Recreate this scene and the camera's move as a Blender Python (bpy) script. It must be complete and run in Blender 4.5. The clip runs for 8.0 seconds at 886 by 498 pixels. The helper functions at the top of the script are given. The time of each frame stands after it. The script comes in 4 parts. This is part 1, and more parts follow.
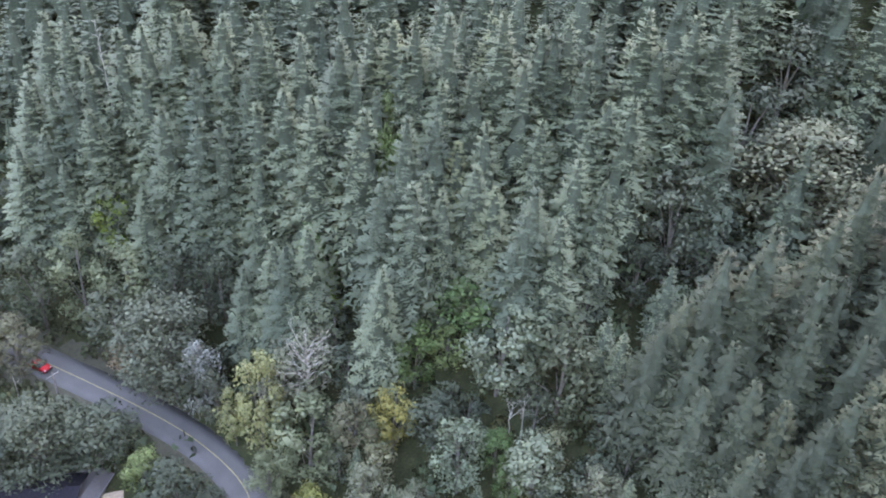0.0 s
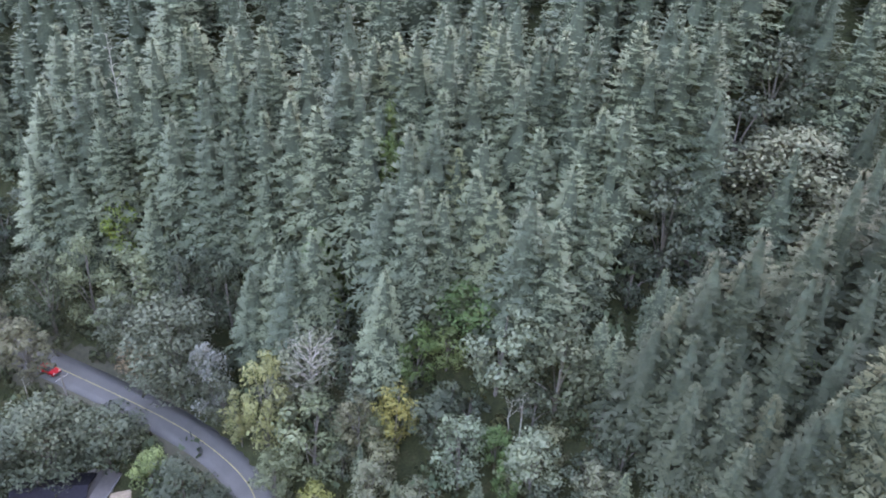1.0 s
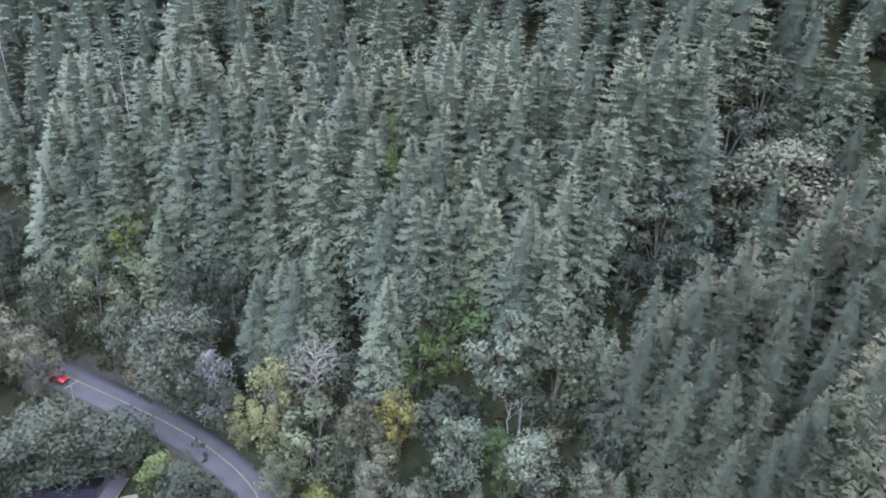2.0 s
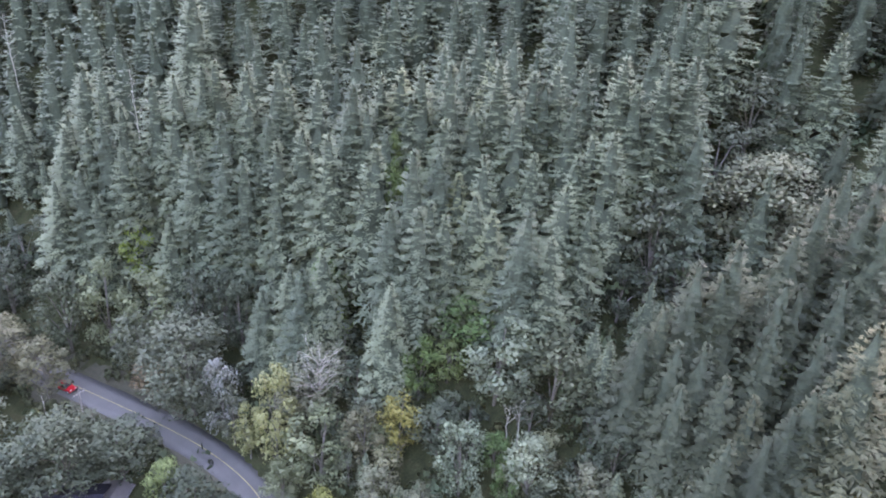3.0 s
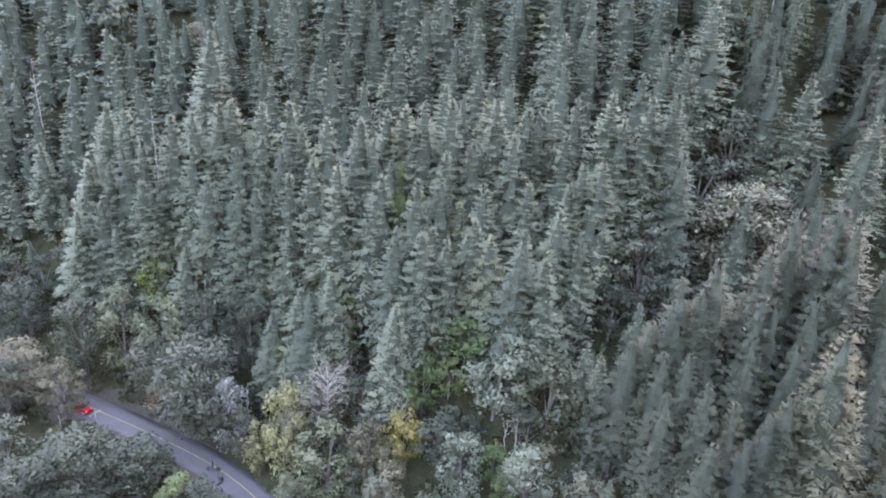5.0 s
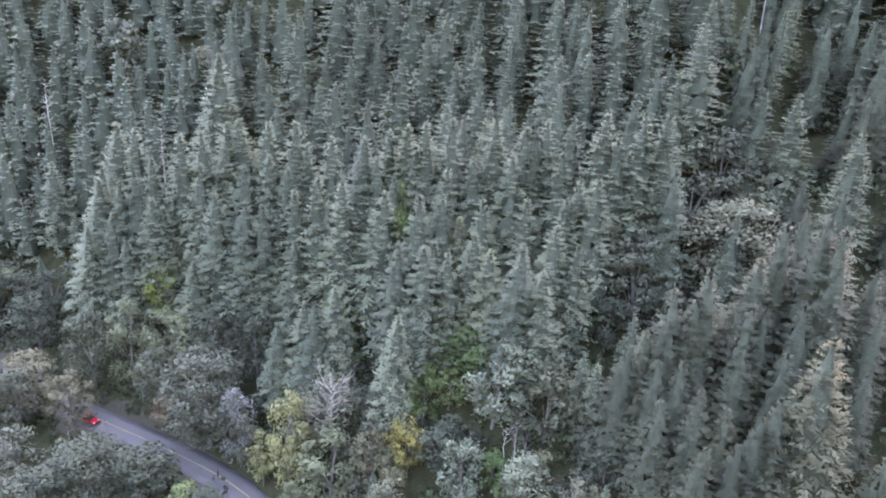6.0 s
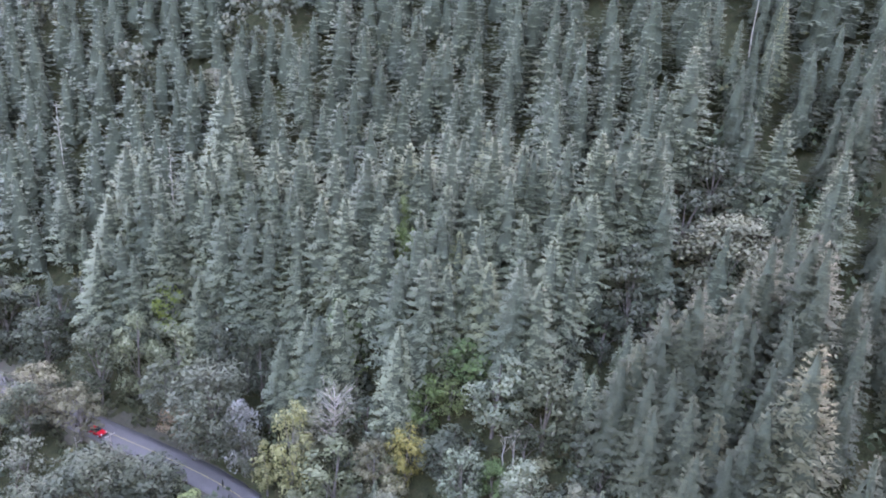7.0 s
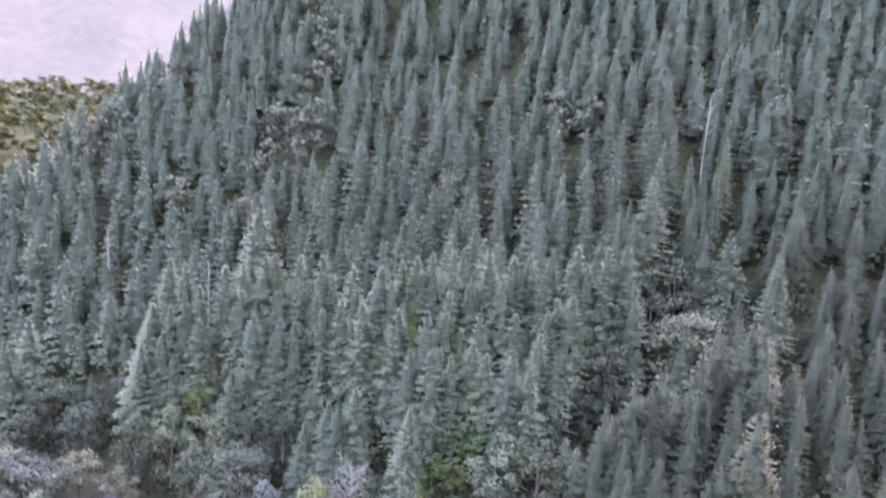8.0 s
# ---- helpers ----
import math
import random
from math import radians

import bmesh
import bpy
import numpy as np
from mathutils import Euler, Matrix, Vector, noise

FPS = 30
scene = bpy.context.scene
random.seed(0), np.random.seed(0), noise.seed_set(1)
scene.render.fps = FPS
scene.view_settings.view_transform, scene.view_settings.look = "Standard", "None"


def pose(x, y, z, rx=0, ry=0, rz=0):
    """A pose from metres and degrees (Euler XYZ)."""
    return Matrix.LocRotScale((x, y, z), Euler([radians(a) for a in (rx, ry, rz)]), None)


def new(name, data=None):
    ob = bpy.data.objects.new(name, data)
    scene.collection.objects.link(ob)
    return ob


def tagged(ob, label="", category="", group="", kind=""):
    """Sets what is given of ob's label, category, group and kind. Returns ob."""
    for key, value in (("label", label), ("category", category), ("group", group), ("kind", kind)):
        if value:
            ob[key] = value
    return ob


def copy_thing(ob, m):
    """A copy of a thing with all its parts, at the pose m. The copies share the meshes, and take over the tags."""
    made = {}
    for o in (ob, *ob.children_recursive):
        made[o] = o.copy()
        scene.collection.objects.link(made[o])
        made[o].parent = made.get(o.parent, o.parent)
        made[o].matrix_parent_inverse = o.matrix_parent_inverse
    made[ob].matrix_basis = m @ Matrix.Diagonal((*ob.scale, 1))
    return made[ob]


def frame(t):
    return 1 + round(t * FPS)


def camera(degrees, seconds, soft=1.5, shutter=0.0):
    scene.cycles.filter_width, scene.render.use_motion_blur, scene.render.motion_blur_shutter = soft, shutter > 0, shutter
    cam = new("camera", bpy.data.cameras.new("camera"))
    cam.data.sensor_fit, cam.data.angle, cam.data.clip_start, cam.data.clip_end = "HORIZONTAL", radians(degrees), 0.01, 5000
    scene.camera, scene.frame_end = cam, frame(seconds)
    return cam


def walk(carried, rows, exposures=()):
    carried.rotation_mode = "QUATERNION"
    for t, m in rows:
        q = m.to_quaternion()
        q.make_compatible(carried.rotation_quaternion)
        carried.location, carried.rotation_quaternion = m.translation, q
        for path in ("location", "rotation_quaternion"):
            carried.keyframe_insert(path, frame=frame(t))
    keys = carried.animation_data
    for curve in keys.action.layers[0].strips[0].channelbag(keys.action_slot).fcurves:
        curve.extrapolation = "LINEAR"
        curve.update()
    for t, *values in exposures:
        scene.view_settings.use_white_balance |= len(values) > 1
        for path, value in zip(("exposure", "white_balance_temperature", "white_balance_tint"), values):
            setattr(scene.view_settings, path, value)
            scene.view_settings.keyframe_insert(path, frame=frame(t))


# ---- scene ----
cam = camera(60.0, 8.0, soft=2.0, shutter=0.2)
# seconds, eye x, y, z, pitch, roll, yaw
ROWS = [
    (0.0, 0.00, 0.00, 94.50, -33.05, -2.93, 1.91),
    (0.5, -0.18, -2.13, 94.62, -32.44, -2.99, 1.84),
    (1.0, -0.40, -4.30, 94.76, -31.74, -3.03, 1.75),
    (1.5, -0.52, -6.57, 94.75, -30.88, -3.07, 1.70),
    (3.0, -0.99, -13.53, 94.63, -28.13, -3.25, 1.54),
    (3.5, -1.08, -15.85, 94.58, -27.21, -3.29, 1.51),
    (4.0, -1.04, -18.21, 94.41, -26.22, -3.30, 1.53),
    (5.5, -1.48, -25.37, 94.17, -23.37, -3.46, 1.39),
    (6.0, -1.59, -27.77, 94.07, -22.42, -3.50, 1.36),
    (6.5, -1.69, -30.16, 93.93, -21.47, -3.55, 1.33),
    (7.0, -1.78, -32.50, 93.98, -20.60, -3.57, 1.30),
    (7.3, -1.92, -34.80, 93.88, -19.90, -3.65, 1.25),
    (7.4, -2.08, -36.80, 93.82, -19.45, -3.79, 1.09),
    (7.5, -2.22, -39.60, 93.78, -18.87, -3.91, 0.82),
    (7.6, -2.43, -43.50, 93.73, -18.44, -3.83, 1.40),
    (7.7, -2.64, -47.40, 93.68, -17.78, -4.05, 1.18),
    (7.8, -2.84, -51.30, 93.63, -15.49, -3.96, 1.21),
    (7.9, -3.05, -55.20, 93.57, -12.83, -3.91, 0.88),
    (8.0, -3.26, -59.10, 93.52, -10.18, -3.79, 0.85),
]
EXPOSURES = [(0.0, 5.22, 7900, 29), (4.0, 5.38, 7700, 39), (7.5, 5.57, 7480, 43), (8.0, 5.60, 7420, 46)]
walk(cam, [(t, pose(x, y, z, 90 + p, r, w)) for t, x, y, z, p, r, w in ROWS], EXPOSURES)

# ---- world, sun, exposure ----
SUN_HEIGHT, SUN_SIDE = radians(19), radians(26)   # over the hill, ahead and to the right
world = bpy.data.worlds.new("world")
scene.world = world
world.use_nodes = True
wn, wl = world.node_tree.nodes, world.node_tree.links
sky = wn.new("ShaderNodeTexSky")
sky.sky_type, sky.sun_disc = "NISHITA", False
sky.sun_elevation, sky.sun_rotation = SUN_HEIGHT, SUN_SIDE
sky.air_density, sky.dust_density, sky.ozone_density = 1.0, 3.0, 1.0
wl.new(sky.outputs[0], wn["Background"].inputs[0])
wn["Background"].inputs[1].default_value = 0.15
sun = new("sun", bpy.data.lights.new("sun", "SUN"))
sun.data.energy, sun.data.angle, sun.data.color = 0.9, radians(0.6), (1.0, 0.93, 0.8)
to_sun = Vector((math.sin(SUN_SIDE) * math.cos(SUN_HEIGHT), math.cos(SUN_SIDE) * math.cos(SUN_HEIGHT), math.sin(SUN_HEIGHT)))
sun.rotation_mode = "QUATERNION"
sun.rotation_quaternion = to_sun.to_track_quat("Z", "Y")
sun.location = to_sun * 900


# ---- materials ----
def material(name, roughness=0.7):
    m = bpy.data.materials.new(name)
    m.use_nodes = True
    n, l = m.node_tree.nodes, m.node_tree.links
    b = n["Principled BSDF"]
    b.inputs["Roughness"].default_value = roughness
    return m, n, l, b


def ramp(n, l, source, stops):
    r = n.new("ShaderNodeValToRGB")
    while len(r.color_ramp.elements) < len(stops):
        r.color_ramp.elements.new(0.5)
    for e, (p, c) in zip(r.color_ramp.elements, stops):
        e.position, e.color = p, (*c, 1)
    l.new(source, r.inputs[0])
    return r.outputs[0]


def noise_of(n, l, scale, detail=4.0, space="Object"):
    tc = n.new("ShaderNodeTexCoord")
    t = n.new("ShaderNodeTexNoise")
    t.inputs["Scale"].default_value, t.inputs["Detail"].default_value = scale, detail
    if space == "World":
        g = n.new("ShaderNodeNewGeometry")
        l.new(g.outputs["Position"], t.inputs["Vector"])
    else:
        l.new(tc.outputs[space], t.inputs["Vector"])
    return t.outputs[0]


def mixed(n, l, how, a, b, factor):
    x = n.new("ShaderNodeMix")
    x.data_type, x.blend_type = "RGBA", how
    for source, slot in ((a, x.inputs[6]), (b, x.inputs[7])):
        if isinstance(source, tuple):
            slot.default_value = (*source, 1)
        else:
            l.new(source, slot)
    if isinstance(factor, float):
        x.inputs[0].default_value = factor
    else:
        l.new(factor, x.inputs[0])
    return x.outputs[2]


def foliage(name, dark, light, odd, per_tree=True, speckle=0.35, through_light=0.3):
    """Leaves: a colour of its own for each tree, spray by spray unevenness, and some light let through."""
    m, n, l, b = material(name, 0.55)
    if per_tree:
        pick = n.new("ShaderNodeObjectInfo").outputs["Random"]
    else:
        pick = ramp(n, l, noise_of(n, l, 0.11, 1.0, "World"), [(0.3, (0, 0, 0)), (0.7, (1, 1, 1))])
    base = ramp(n, l, pick, [(0.0, dark), (0.55, light), (0.9, light), (1.0, odd)])
    isle = n.new("ShaderNodeNewGeometry").outputs["Random Per Island"]
    speck = ramp(n, l, isle, [(0.0, (1 - 0.36 * speckle,) * 3), (0.6, (1.0, 1.0, 1.0)), (1.0, (1 + 0.42 * speckle, 1 + 0.4 * speckle, 1 + 0.28 * speckle))])
    c = mixed(n, l, "MULTIPLY", base, speck, 1.0)
    patch = ramp(n, l, noise_of(n, l, 0.35, 3.0, "World"), [(0.3, (0.86, 0.87, 0.9)), (0.7, (1.12, 1.1, 1.06))])
    c = mixed(n, l, "MULTIPLY", c, patch, 1.0)
    l.new(c, b.inputs["Base Color"])
    b.inputs["Specular IOR Level"].default_value = 0.15
    tr = n.new("ShaderNodeBsdfTranslucent")
    l.new(c, tr.inputs["Color"])
    mx = n.new("ShaderNodeMixShader")
    mx.inputs[0].default_value = through_light
    l.new(b.outputs[0], mx.inputs[1])
    l.new(tr.outputs[0], mx.inputs[2])
    l.new(mx.outputs[0], n["Material Output"].inputs[0])
    return m


def bark(name, dark, light):
    m, n, l, b = material(name, 0.9)
    b.inputs["Specular IOR Level"].default_value = 0.1
    l.new(ramp(n, l, noise_of(n, l, 3.0, 5.0), [(0.3, dark), (0.7, light)]), b.inputs["Base Color"])
    return m


FIR_NEEDLES = foliage("fir_needles", (0.078, 0.102, 0.069), (0.130, 0.157, 0.100), (0.158, 0.176, 0.092), True, 0.12, 0.15)
# olive hue is the firs' own; extra darkness paints in the near flank's shade
CLOSE_SHADED_NEEDLES = foliage("close_olive_shaded_needles", (0.046, 0.059, 0.040), (0.071, 0.085, 0.056), (0.088, 0.097, 0.058), False, 0.2, 0.15)
OLIVE_SHADED_NEEDLES = foliage("olive_shaded_needles", (0.043, 0.054, 0.036), (0.063, 0.075, 0.047), (0.078, 0.085, 0.049), True, 0.12, 0.15)
WOODS_NEEDLES = foliage("woods_needles", (0.074, 0.094, 0.066), (0.122, 0.146, 0.097), (0.142, 0.160, 0.094), False, 0.2, 0.15)
VALLEY_LEAVES = foliage("valley_leaves", (0.026, 0.036, 0.012), (0.040, 0.050, 0.015), (0.078, 0.072, 0.016), False, 0.65, 0.5)
SHRUB_LEAVES = foliage("shrub_leaves", (0.031, 0.053, 0.031), (0.057, 0.078, 0.042), (0.095, 0.095, 0.042), False)
LEAVES = {
    "pale": foliage("pale_leaves", (0.132, 0.146, 0.097), (0.170, 0.181, 0.120), (0.191, 0.184, 0.125)),
    "grey": foliage("grey_green_leaves", (0.075, 0.094, 0.068), (0.104, 0.122, 0.085), (0.122, 0.136, 0.095)),
    "olive": foliage("olive_leaves", (0.103, 0.129, 0.075), (0.144, 0.168, 0.099), (0.180, 0.180, 0.108)),
    "dull": foliage("dull_green_leaves", (0.050, 0.066, 0.046), (0.070, 0.088, 0.060), (0.084, 0.100, 0.062)),
    "silver": foliage("silver_green_leaves", (0.124, 0.159, 0.108), (0.158, 0.194, 0.131), (0.173, 0.203, 0.140)),
    "green": foliage("fresh_green_leaves", (0.062, 0.112, 0.048), (0.084, 0.140, 0.056), (0.104, 0.152, 0.054)),
    "lime": foliage("lime_leaves", (0.106, 0.156, 0.065), (0.136, 0.181, 0.076), (0.164, 0.193, 0.076)),
    "bright": foliage("bright_lime_leaves", (0.133, 0.194, 0.043), (0.160, 0.223, 0.048), (0.177, 0.213, 0.048)),
    "yellow": foliage("yellowing_leaves", (0.171, 0.182, 0.059), (0.200, 0.187, 0.062), (0.237, 0.174, 0.053)),
    "lemon": foliage("pale_yellow_leaves", (0.210, 0.223, 0.106), (0.247, 0.260, 0.124), (0.297, 0.271, 0.110)),
    "white": foliage("bleached_leaves", (0.196, 0.212, 0.189), (0.246, 0.265, 0.231), (0.212, 0.223, 0.191)),
    "rust": foliage("rusty_leaves", (0.183, 0.140, 0.086), (0.226, 0.172, 0.108), (0.280, 0.161, 0.075)),
    "tan": foliage("tan_leaves", (0.108, 0.112, 0.068), (0.134, 0.132, 0.081), (0.156, 0.139, 0.079)),
}
FIR_BARK = bark("fir_bark", (0.07, 0.06, 0.05), (0.13, 0.115, 0.10))
# inner foliage of the firs; the crowns' self-shade is put into its dark colour
INNER_SHADE_NEEDLES = bark("inner_shade_needles", (0.040, 0.052, 0.036), (0.062, 0.077, 0.052))
WOODS_INNER_SHADE = bark("woods_inner_shade_needles", (0.032, 0.043, 0.029), (0.058, 0.073, 0.049))
PALE_BARK = bark("pale_bark", (0.11, 0.10, 0.09), (0.20, 0.19, 0.17))
DEAD_WOOD = bark("dead_wood", (0.24, 0.235, 0.20), (0.40, 0.385, 0.33))

FOREST_FLOOR, n, l, b = material("forest_floor", 0.95)
soil = ramp(n, l, noise_of(n, l, 0.5, 6.0, "World"), [(0.3, (0.024, 0.026, 0.015)), (0.5, (0.034, 0.040, 0.020)), (0.75, (0.050, 0.046, 0.028))])
fleck = ramp(n, l, noise_of(n, l, 3.5, 4.0, "World"), [(0.35, (0.7, 0.7, 0.7)), (0.7, (1.3, 1.3, 1.25))])
l.new(mixed(n, l, "MULTIPLY", soil, fleck, 1.0), b.inputs["Base Color"])
b.inputs["Specular IOR Level"].default_value = 0.05

ASPHALT, n, l, b = material("asphalt", 0.8)
worn = ramp(n, l, noise_of(n, l, 0.25, 5.0, "World"), [(0.3, (0.060, 0.060, 0.057)), (0.7, (0.082, 0.081, 0.077))])
grit = ramp(n, l, noise_of(n, l, 9.0, 3.0, "World"), [(0.3, (0.85, 0.85, 0.85)), (0.7, (1.15, 1.15, 1.15))])
l.new(mixed(n, l, "MULTIPLY", worn, grit, 1.0), b.inputs["Base Color"])
VERGE, n, l, b = material("verge_grass", 0.95)
l.new(ramp(n, l, noise_of(n, l, 1.2, 6.0, "World"), [(0.3, (0.026, 0.030, 0.016)), (0.55, (0.050, 0.046, 0.030)), (0.75, (0.030, 0.040, 0.018))]), b.inputs["Base Color"])
YELLOW_PAINT, n, l, b = material("worn_yellow_paint", 0.7)
l.new(ramp(n, l, noise_of(n, l, 2.0, 5.0, "World"), [(0.3, (0.20, 0.17, 0.075)), (0.7, (0.34, 0.285, 0.12))]), b.inputs["Base Color"])


def plain(name, colour, roughness=0.6, metal=0.0, spread=0.12, scale=1.5):
    m, n, l, b = material(name, roughness)
    lo, hi = (tuple(c * k for c in colour) for k in (1 - spread, 1 + spread))
    l.new(ramp(n, l, noise_of(n, l, scale, 5.0), [(0.3, lo), (0.7, hi)]), b.inputs["Base Color"])
    b.inputs["Metallic"].default_value = metal
    b.inputs["Specular IOR Level"].default_value = 0.15 if roughness >= 0.6 else 0.5
    return m


# ---- ground ----
def smooth_max(a, b, k):
    return 0.5 * (a + b + np.sqrt((a - b) ** 2 + k * k))


def smooth_min(a, b, k):
    return 0.5 * (a + b - np.sqrt((a - b) ** 2 + k * k))


CREST = (-152.0, 188.0, 46.0, 0.728, 0.686, 0.92)     # a point of the spur's crest, its way in plan and its rise
FOOT_X = [-400, -220, -150, -105, -80, -60, -45, -30, -20, 0, 20, 42, 60, 100, 160, 260]
FOOT_Y = [200, 160, 146, 128, 114, 105, 97.5, 87, 77, 60, 51, 38, 31, 26, 20, 14]
ROAD_X = [-330, -230, -150, -105, -82, -69.2, -56.7, -44.5, -37.8, -31.8, -27.0, -23.2, -21.2, -20.2]
ROAD_Y = [167, 149, 134, 117, 107.6, 102.4, 97.4, 92.0, 88.2, 83.6, 79.0, 73.0, 60.0, -400.0]


def curve(xs, ys, x):
    """A smoothed polyline through a few control points."""
    return sum(np.interp(x + d, xs, ys) for d in (-5, -2.5, 0, 2.5, 5)) / 5


def road_level(x):
    return -4.6 - 0.07 * (np.clip(x, -200, -20) + 35)


def rolls(x, y):
    """Gentle swells of the forest floor."""
    return (1.3 * np.sin(x * 0.071 + 1.3) * np.cos(y * 0.063) + 0.7 * np.sin(x * 0.17 + y * 0.13)
            + 0.4 * np.sin(x * 0.31 - y * 0.27 + 2.0))


def ground_height(x, y):
    x, y = np.asarray(x, float), np.asarray(y, float)
    below = np.clip(curve(ROAD_X, ROAD_Y, np.minimum(x, -27.0)) - y - 5.0, 0, 14) * np.clip((-22.0 - x) / 8.0, 0, 1)
    floor = road_level(x) - 1.5 - 0.42 * below
    run = y - curve(FOOT_X, FOOT_Y, x)
    steep = np.interp(x, [-80, -45, -28, 5, 40, 70], [1.05, 1.15, 0.98, 0.80, 0.84, 0.86])
    face = road_level(x) + steep * np.minimum(run, 60) + np.interp(x, [-80, -20, 40], [0.95, 0.9, 0.88]) * np.maximum(run - 60, 0)
    # a gully climbs to the right through the face
    along = ((x - 31) * 0.64 + (y - 78) * 0.77)
    off = (x - 31) * 0.77 - (y - 78) * 0.64
    face = face - 10.0 * np.exp(-(off / 9.0) ** 2) * np.clip(along / 22.0 + 0.35, 0, 1) * np.clip((78.0 - along) / 28.0, 0, 1)
    # the spur's crest falls to the far side
    s = ((x - CREST[0]) * CREST[3] + (y - CREST[1]) * CREST[4])
    q = -(x - CREST[0]) * CREST[4] + (y - CREST[1]) * CREST[3]
    back = CREST[2] + CREST[5] * s - 0.75 * q
    crest = 330 - 0.5 * (y - 420)
    hill = smooth_min(smooth_min(face, back, 6.0), crest, 30.0)
    far = 0.135 * np.maximum(np.hypot(x, y) - 420, 0) - 16
    far = np.minimum(far, 240 + 0.05 * np.hypot(x, y))
    far = np.where((y > 150), far, -40)
    d = np.hypot(x, y)
    far = np.where(y > 150, far - 0.3 * np.maximum(d - 1180, 0), far)
    # added unseen slopes behind and beside, raised to block low sky light
    sky_block = np.minimum(1.0 * np.maximum(-y - 135, 0), 480) + np.minimum(1.1 * np.maximum(x - 250, 0), 420) * (y < 300)
    sky_block = sky_block + np.minimum(0.7 * np.maximum(-x - 420, 0), 300) * (y < 100)
    low = smooth_max(floor, far, 6.0) + sky_block
    z = smooth_max(low, hill, 3.0)
    wild = np.clip((z - floor) / 8.0, 0, 1)
    return z + rolls(x, y) * wild


def mesh_from(name, verts, faces, mat, smooth=False):
    """A mesh of triangles or quads from arrays."""
    me = bpy.data.meshes.new(name)
    verts, faces = np.asarray(verts, np.float32), np.asarray(faces, np.int32)
    k = faces.shape[1]
    me.vertices.add(len(verts))
    me.vertices.foreach_set("co", verts.ravel())
    me.loops.add(faces.size)
    me.loops.foreach_set("vertex_index", faces.ravel())
    me.polygons.add(len(faces))
    me.polygons.foreach_set("loop_start", np.arange(0, faces.size, k, dtype=np.int32))
    me.polygons.foreach_set("use_smooth", np.full(len(faces), smooth))
    me.update(calc_edges=True)
    me.materials.append(mat)
    return me


def stretch(lo, hi, step, reach, n):
    """Even steps between lo and hi, then widening ones out to reach on both sides."""
    grow = np.geomspace(step, reach, n)
    return np.concatenate((lo - grow[::-1], np.arange(lo, hi + 0.1, step), hi + grow))


gx, gy = stretch(-230, 210, 3.0, 4400, 34), stretch(20, 340, 3.0, 4400, 34)
GX, GY = np.meshgrid(gx, gy)
GZ = ground_height(GX, GY)
nx, ny = len(gx), len(gy)
cell = (np.arange(ny - 1)[:, None] * nx + np.arange(nx - 1)[None, :]).ravel()
ground = new("ground", mesh_from("ground", np.stack((GX, GY, GZ), -1).reshape(-1, 3),
                                 np.stack((cell, cell + 1, cell + nx + 1, cell + nx), 1), FOREST_FLOOR, True))
tagged(ground, "steep shaded forest floor of dark soil and litter", "ground", kind="structure")

# centre line of the road, in even steps
rx = np.interp(np.linspace(0, 1, 400), np.linspace(0, 1, 400), np.linspace(-225, -20.9, 400))
path = np.stack((rx, curve(ROAD_X, ROAD_Y, rx)), 1)
path = path[path[:, 1] > 55]
onward = (path[-1] - path[-8]) / np.linalg.norm(path[-1] - path[-8])
path = np.concatenate((path, path[-1] + onward * np.arange(1.5, 185, 1.5)[:, None]))
gap = np.concatenate(([0], np.cumsum(np.hypot(*np.diff(path, axis=0).T))))
steps = np.arange(0, gap[-1], 1.5)
path = np.stack((np.interp(steps, gap, path[:, 0]), np.interp(steps, gap, path[:, 1])), 1)
for turn in range(3):
    path[1:-1] = (path[:-2] + 2 * path[1:-1] + path[2:]) / 4
way = np.gradient(path, axis=0)
way /= np.hypot(way[:, 0], way[:, 1])[:, None]
side = np.stack((-way[:, 1], way[:, 0]), 1)      # towards the hill


def ribbon(name, profile, mat, seed=0):
    """A band along the road: (offset towards the hill, height over the road's level) pairs."""
    rng = np.random.default_rng(seed)
    rows = []
    for off, up in profile:
        wob = np.convolve(rng.normal(0, 0.25, len(path) + 6), np.ones(7) / 7, "valid") if abs(off) > 3.2 else 0
        p = path + side * (off + wob)[:, None] if abs(off) > 3.2 else path + side * off
        rows.append(np.column_stack((p, road_level(path[:, 0]) + up)))
    v = np.stack(rows, 1)
    k, m = v.shape[1], v.shape[0]
    c = (np.arange(m - 1)[:, None] * k + np.arange(k - 1)[None, :]).ravel()
    return mesh_from(name, v.reshape(-1, 3), np.stack((c, c + k, c + k + 1, c + 1), 1), mat, True)


road = new("road", ribbon("road", [(-3.3, -0.4), (-3.25, 0.0), (-1.6, 0.05), (0, 0.09), (1.6, 0.05), (3.25, 0.0), (3.3, -0.4)], ASPHALT))
tagged(road, "two-lane country road of worn grey asphalt", "road", kind="structure")
verge = new("verge", ribbon("verge", [(-9.0, -4.5), (-6.0, -1.8), (-4.2, -0.25), (-3.2, -0.06), (0, -0.3), (3.2, -0.06), (4.2, -0.12), (5.2, 0.5), (6.6, 1.2), (9.5, 1.0)], VERGE, 4))
tagged(verge, "dry grass verge and bank beside the road", "verge", kind="structure")
centre_line = new("centre_line", ribbon("centre_line", [(-0.075, 0.086), (-0.07, 0.096), (0.07, 0.096), (0.075, 0.086)], YELLOW_PAINT))
tagged(centre_line, "worn pale yellow painted centre line", "road marking", kind="structure")


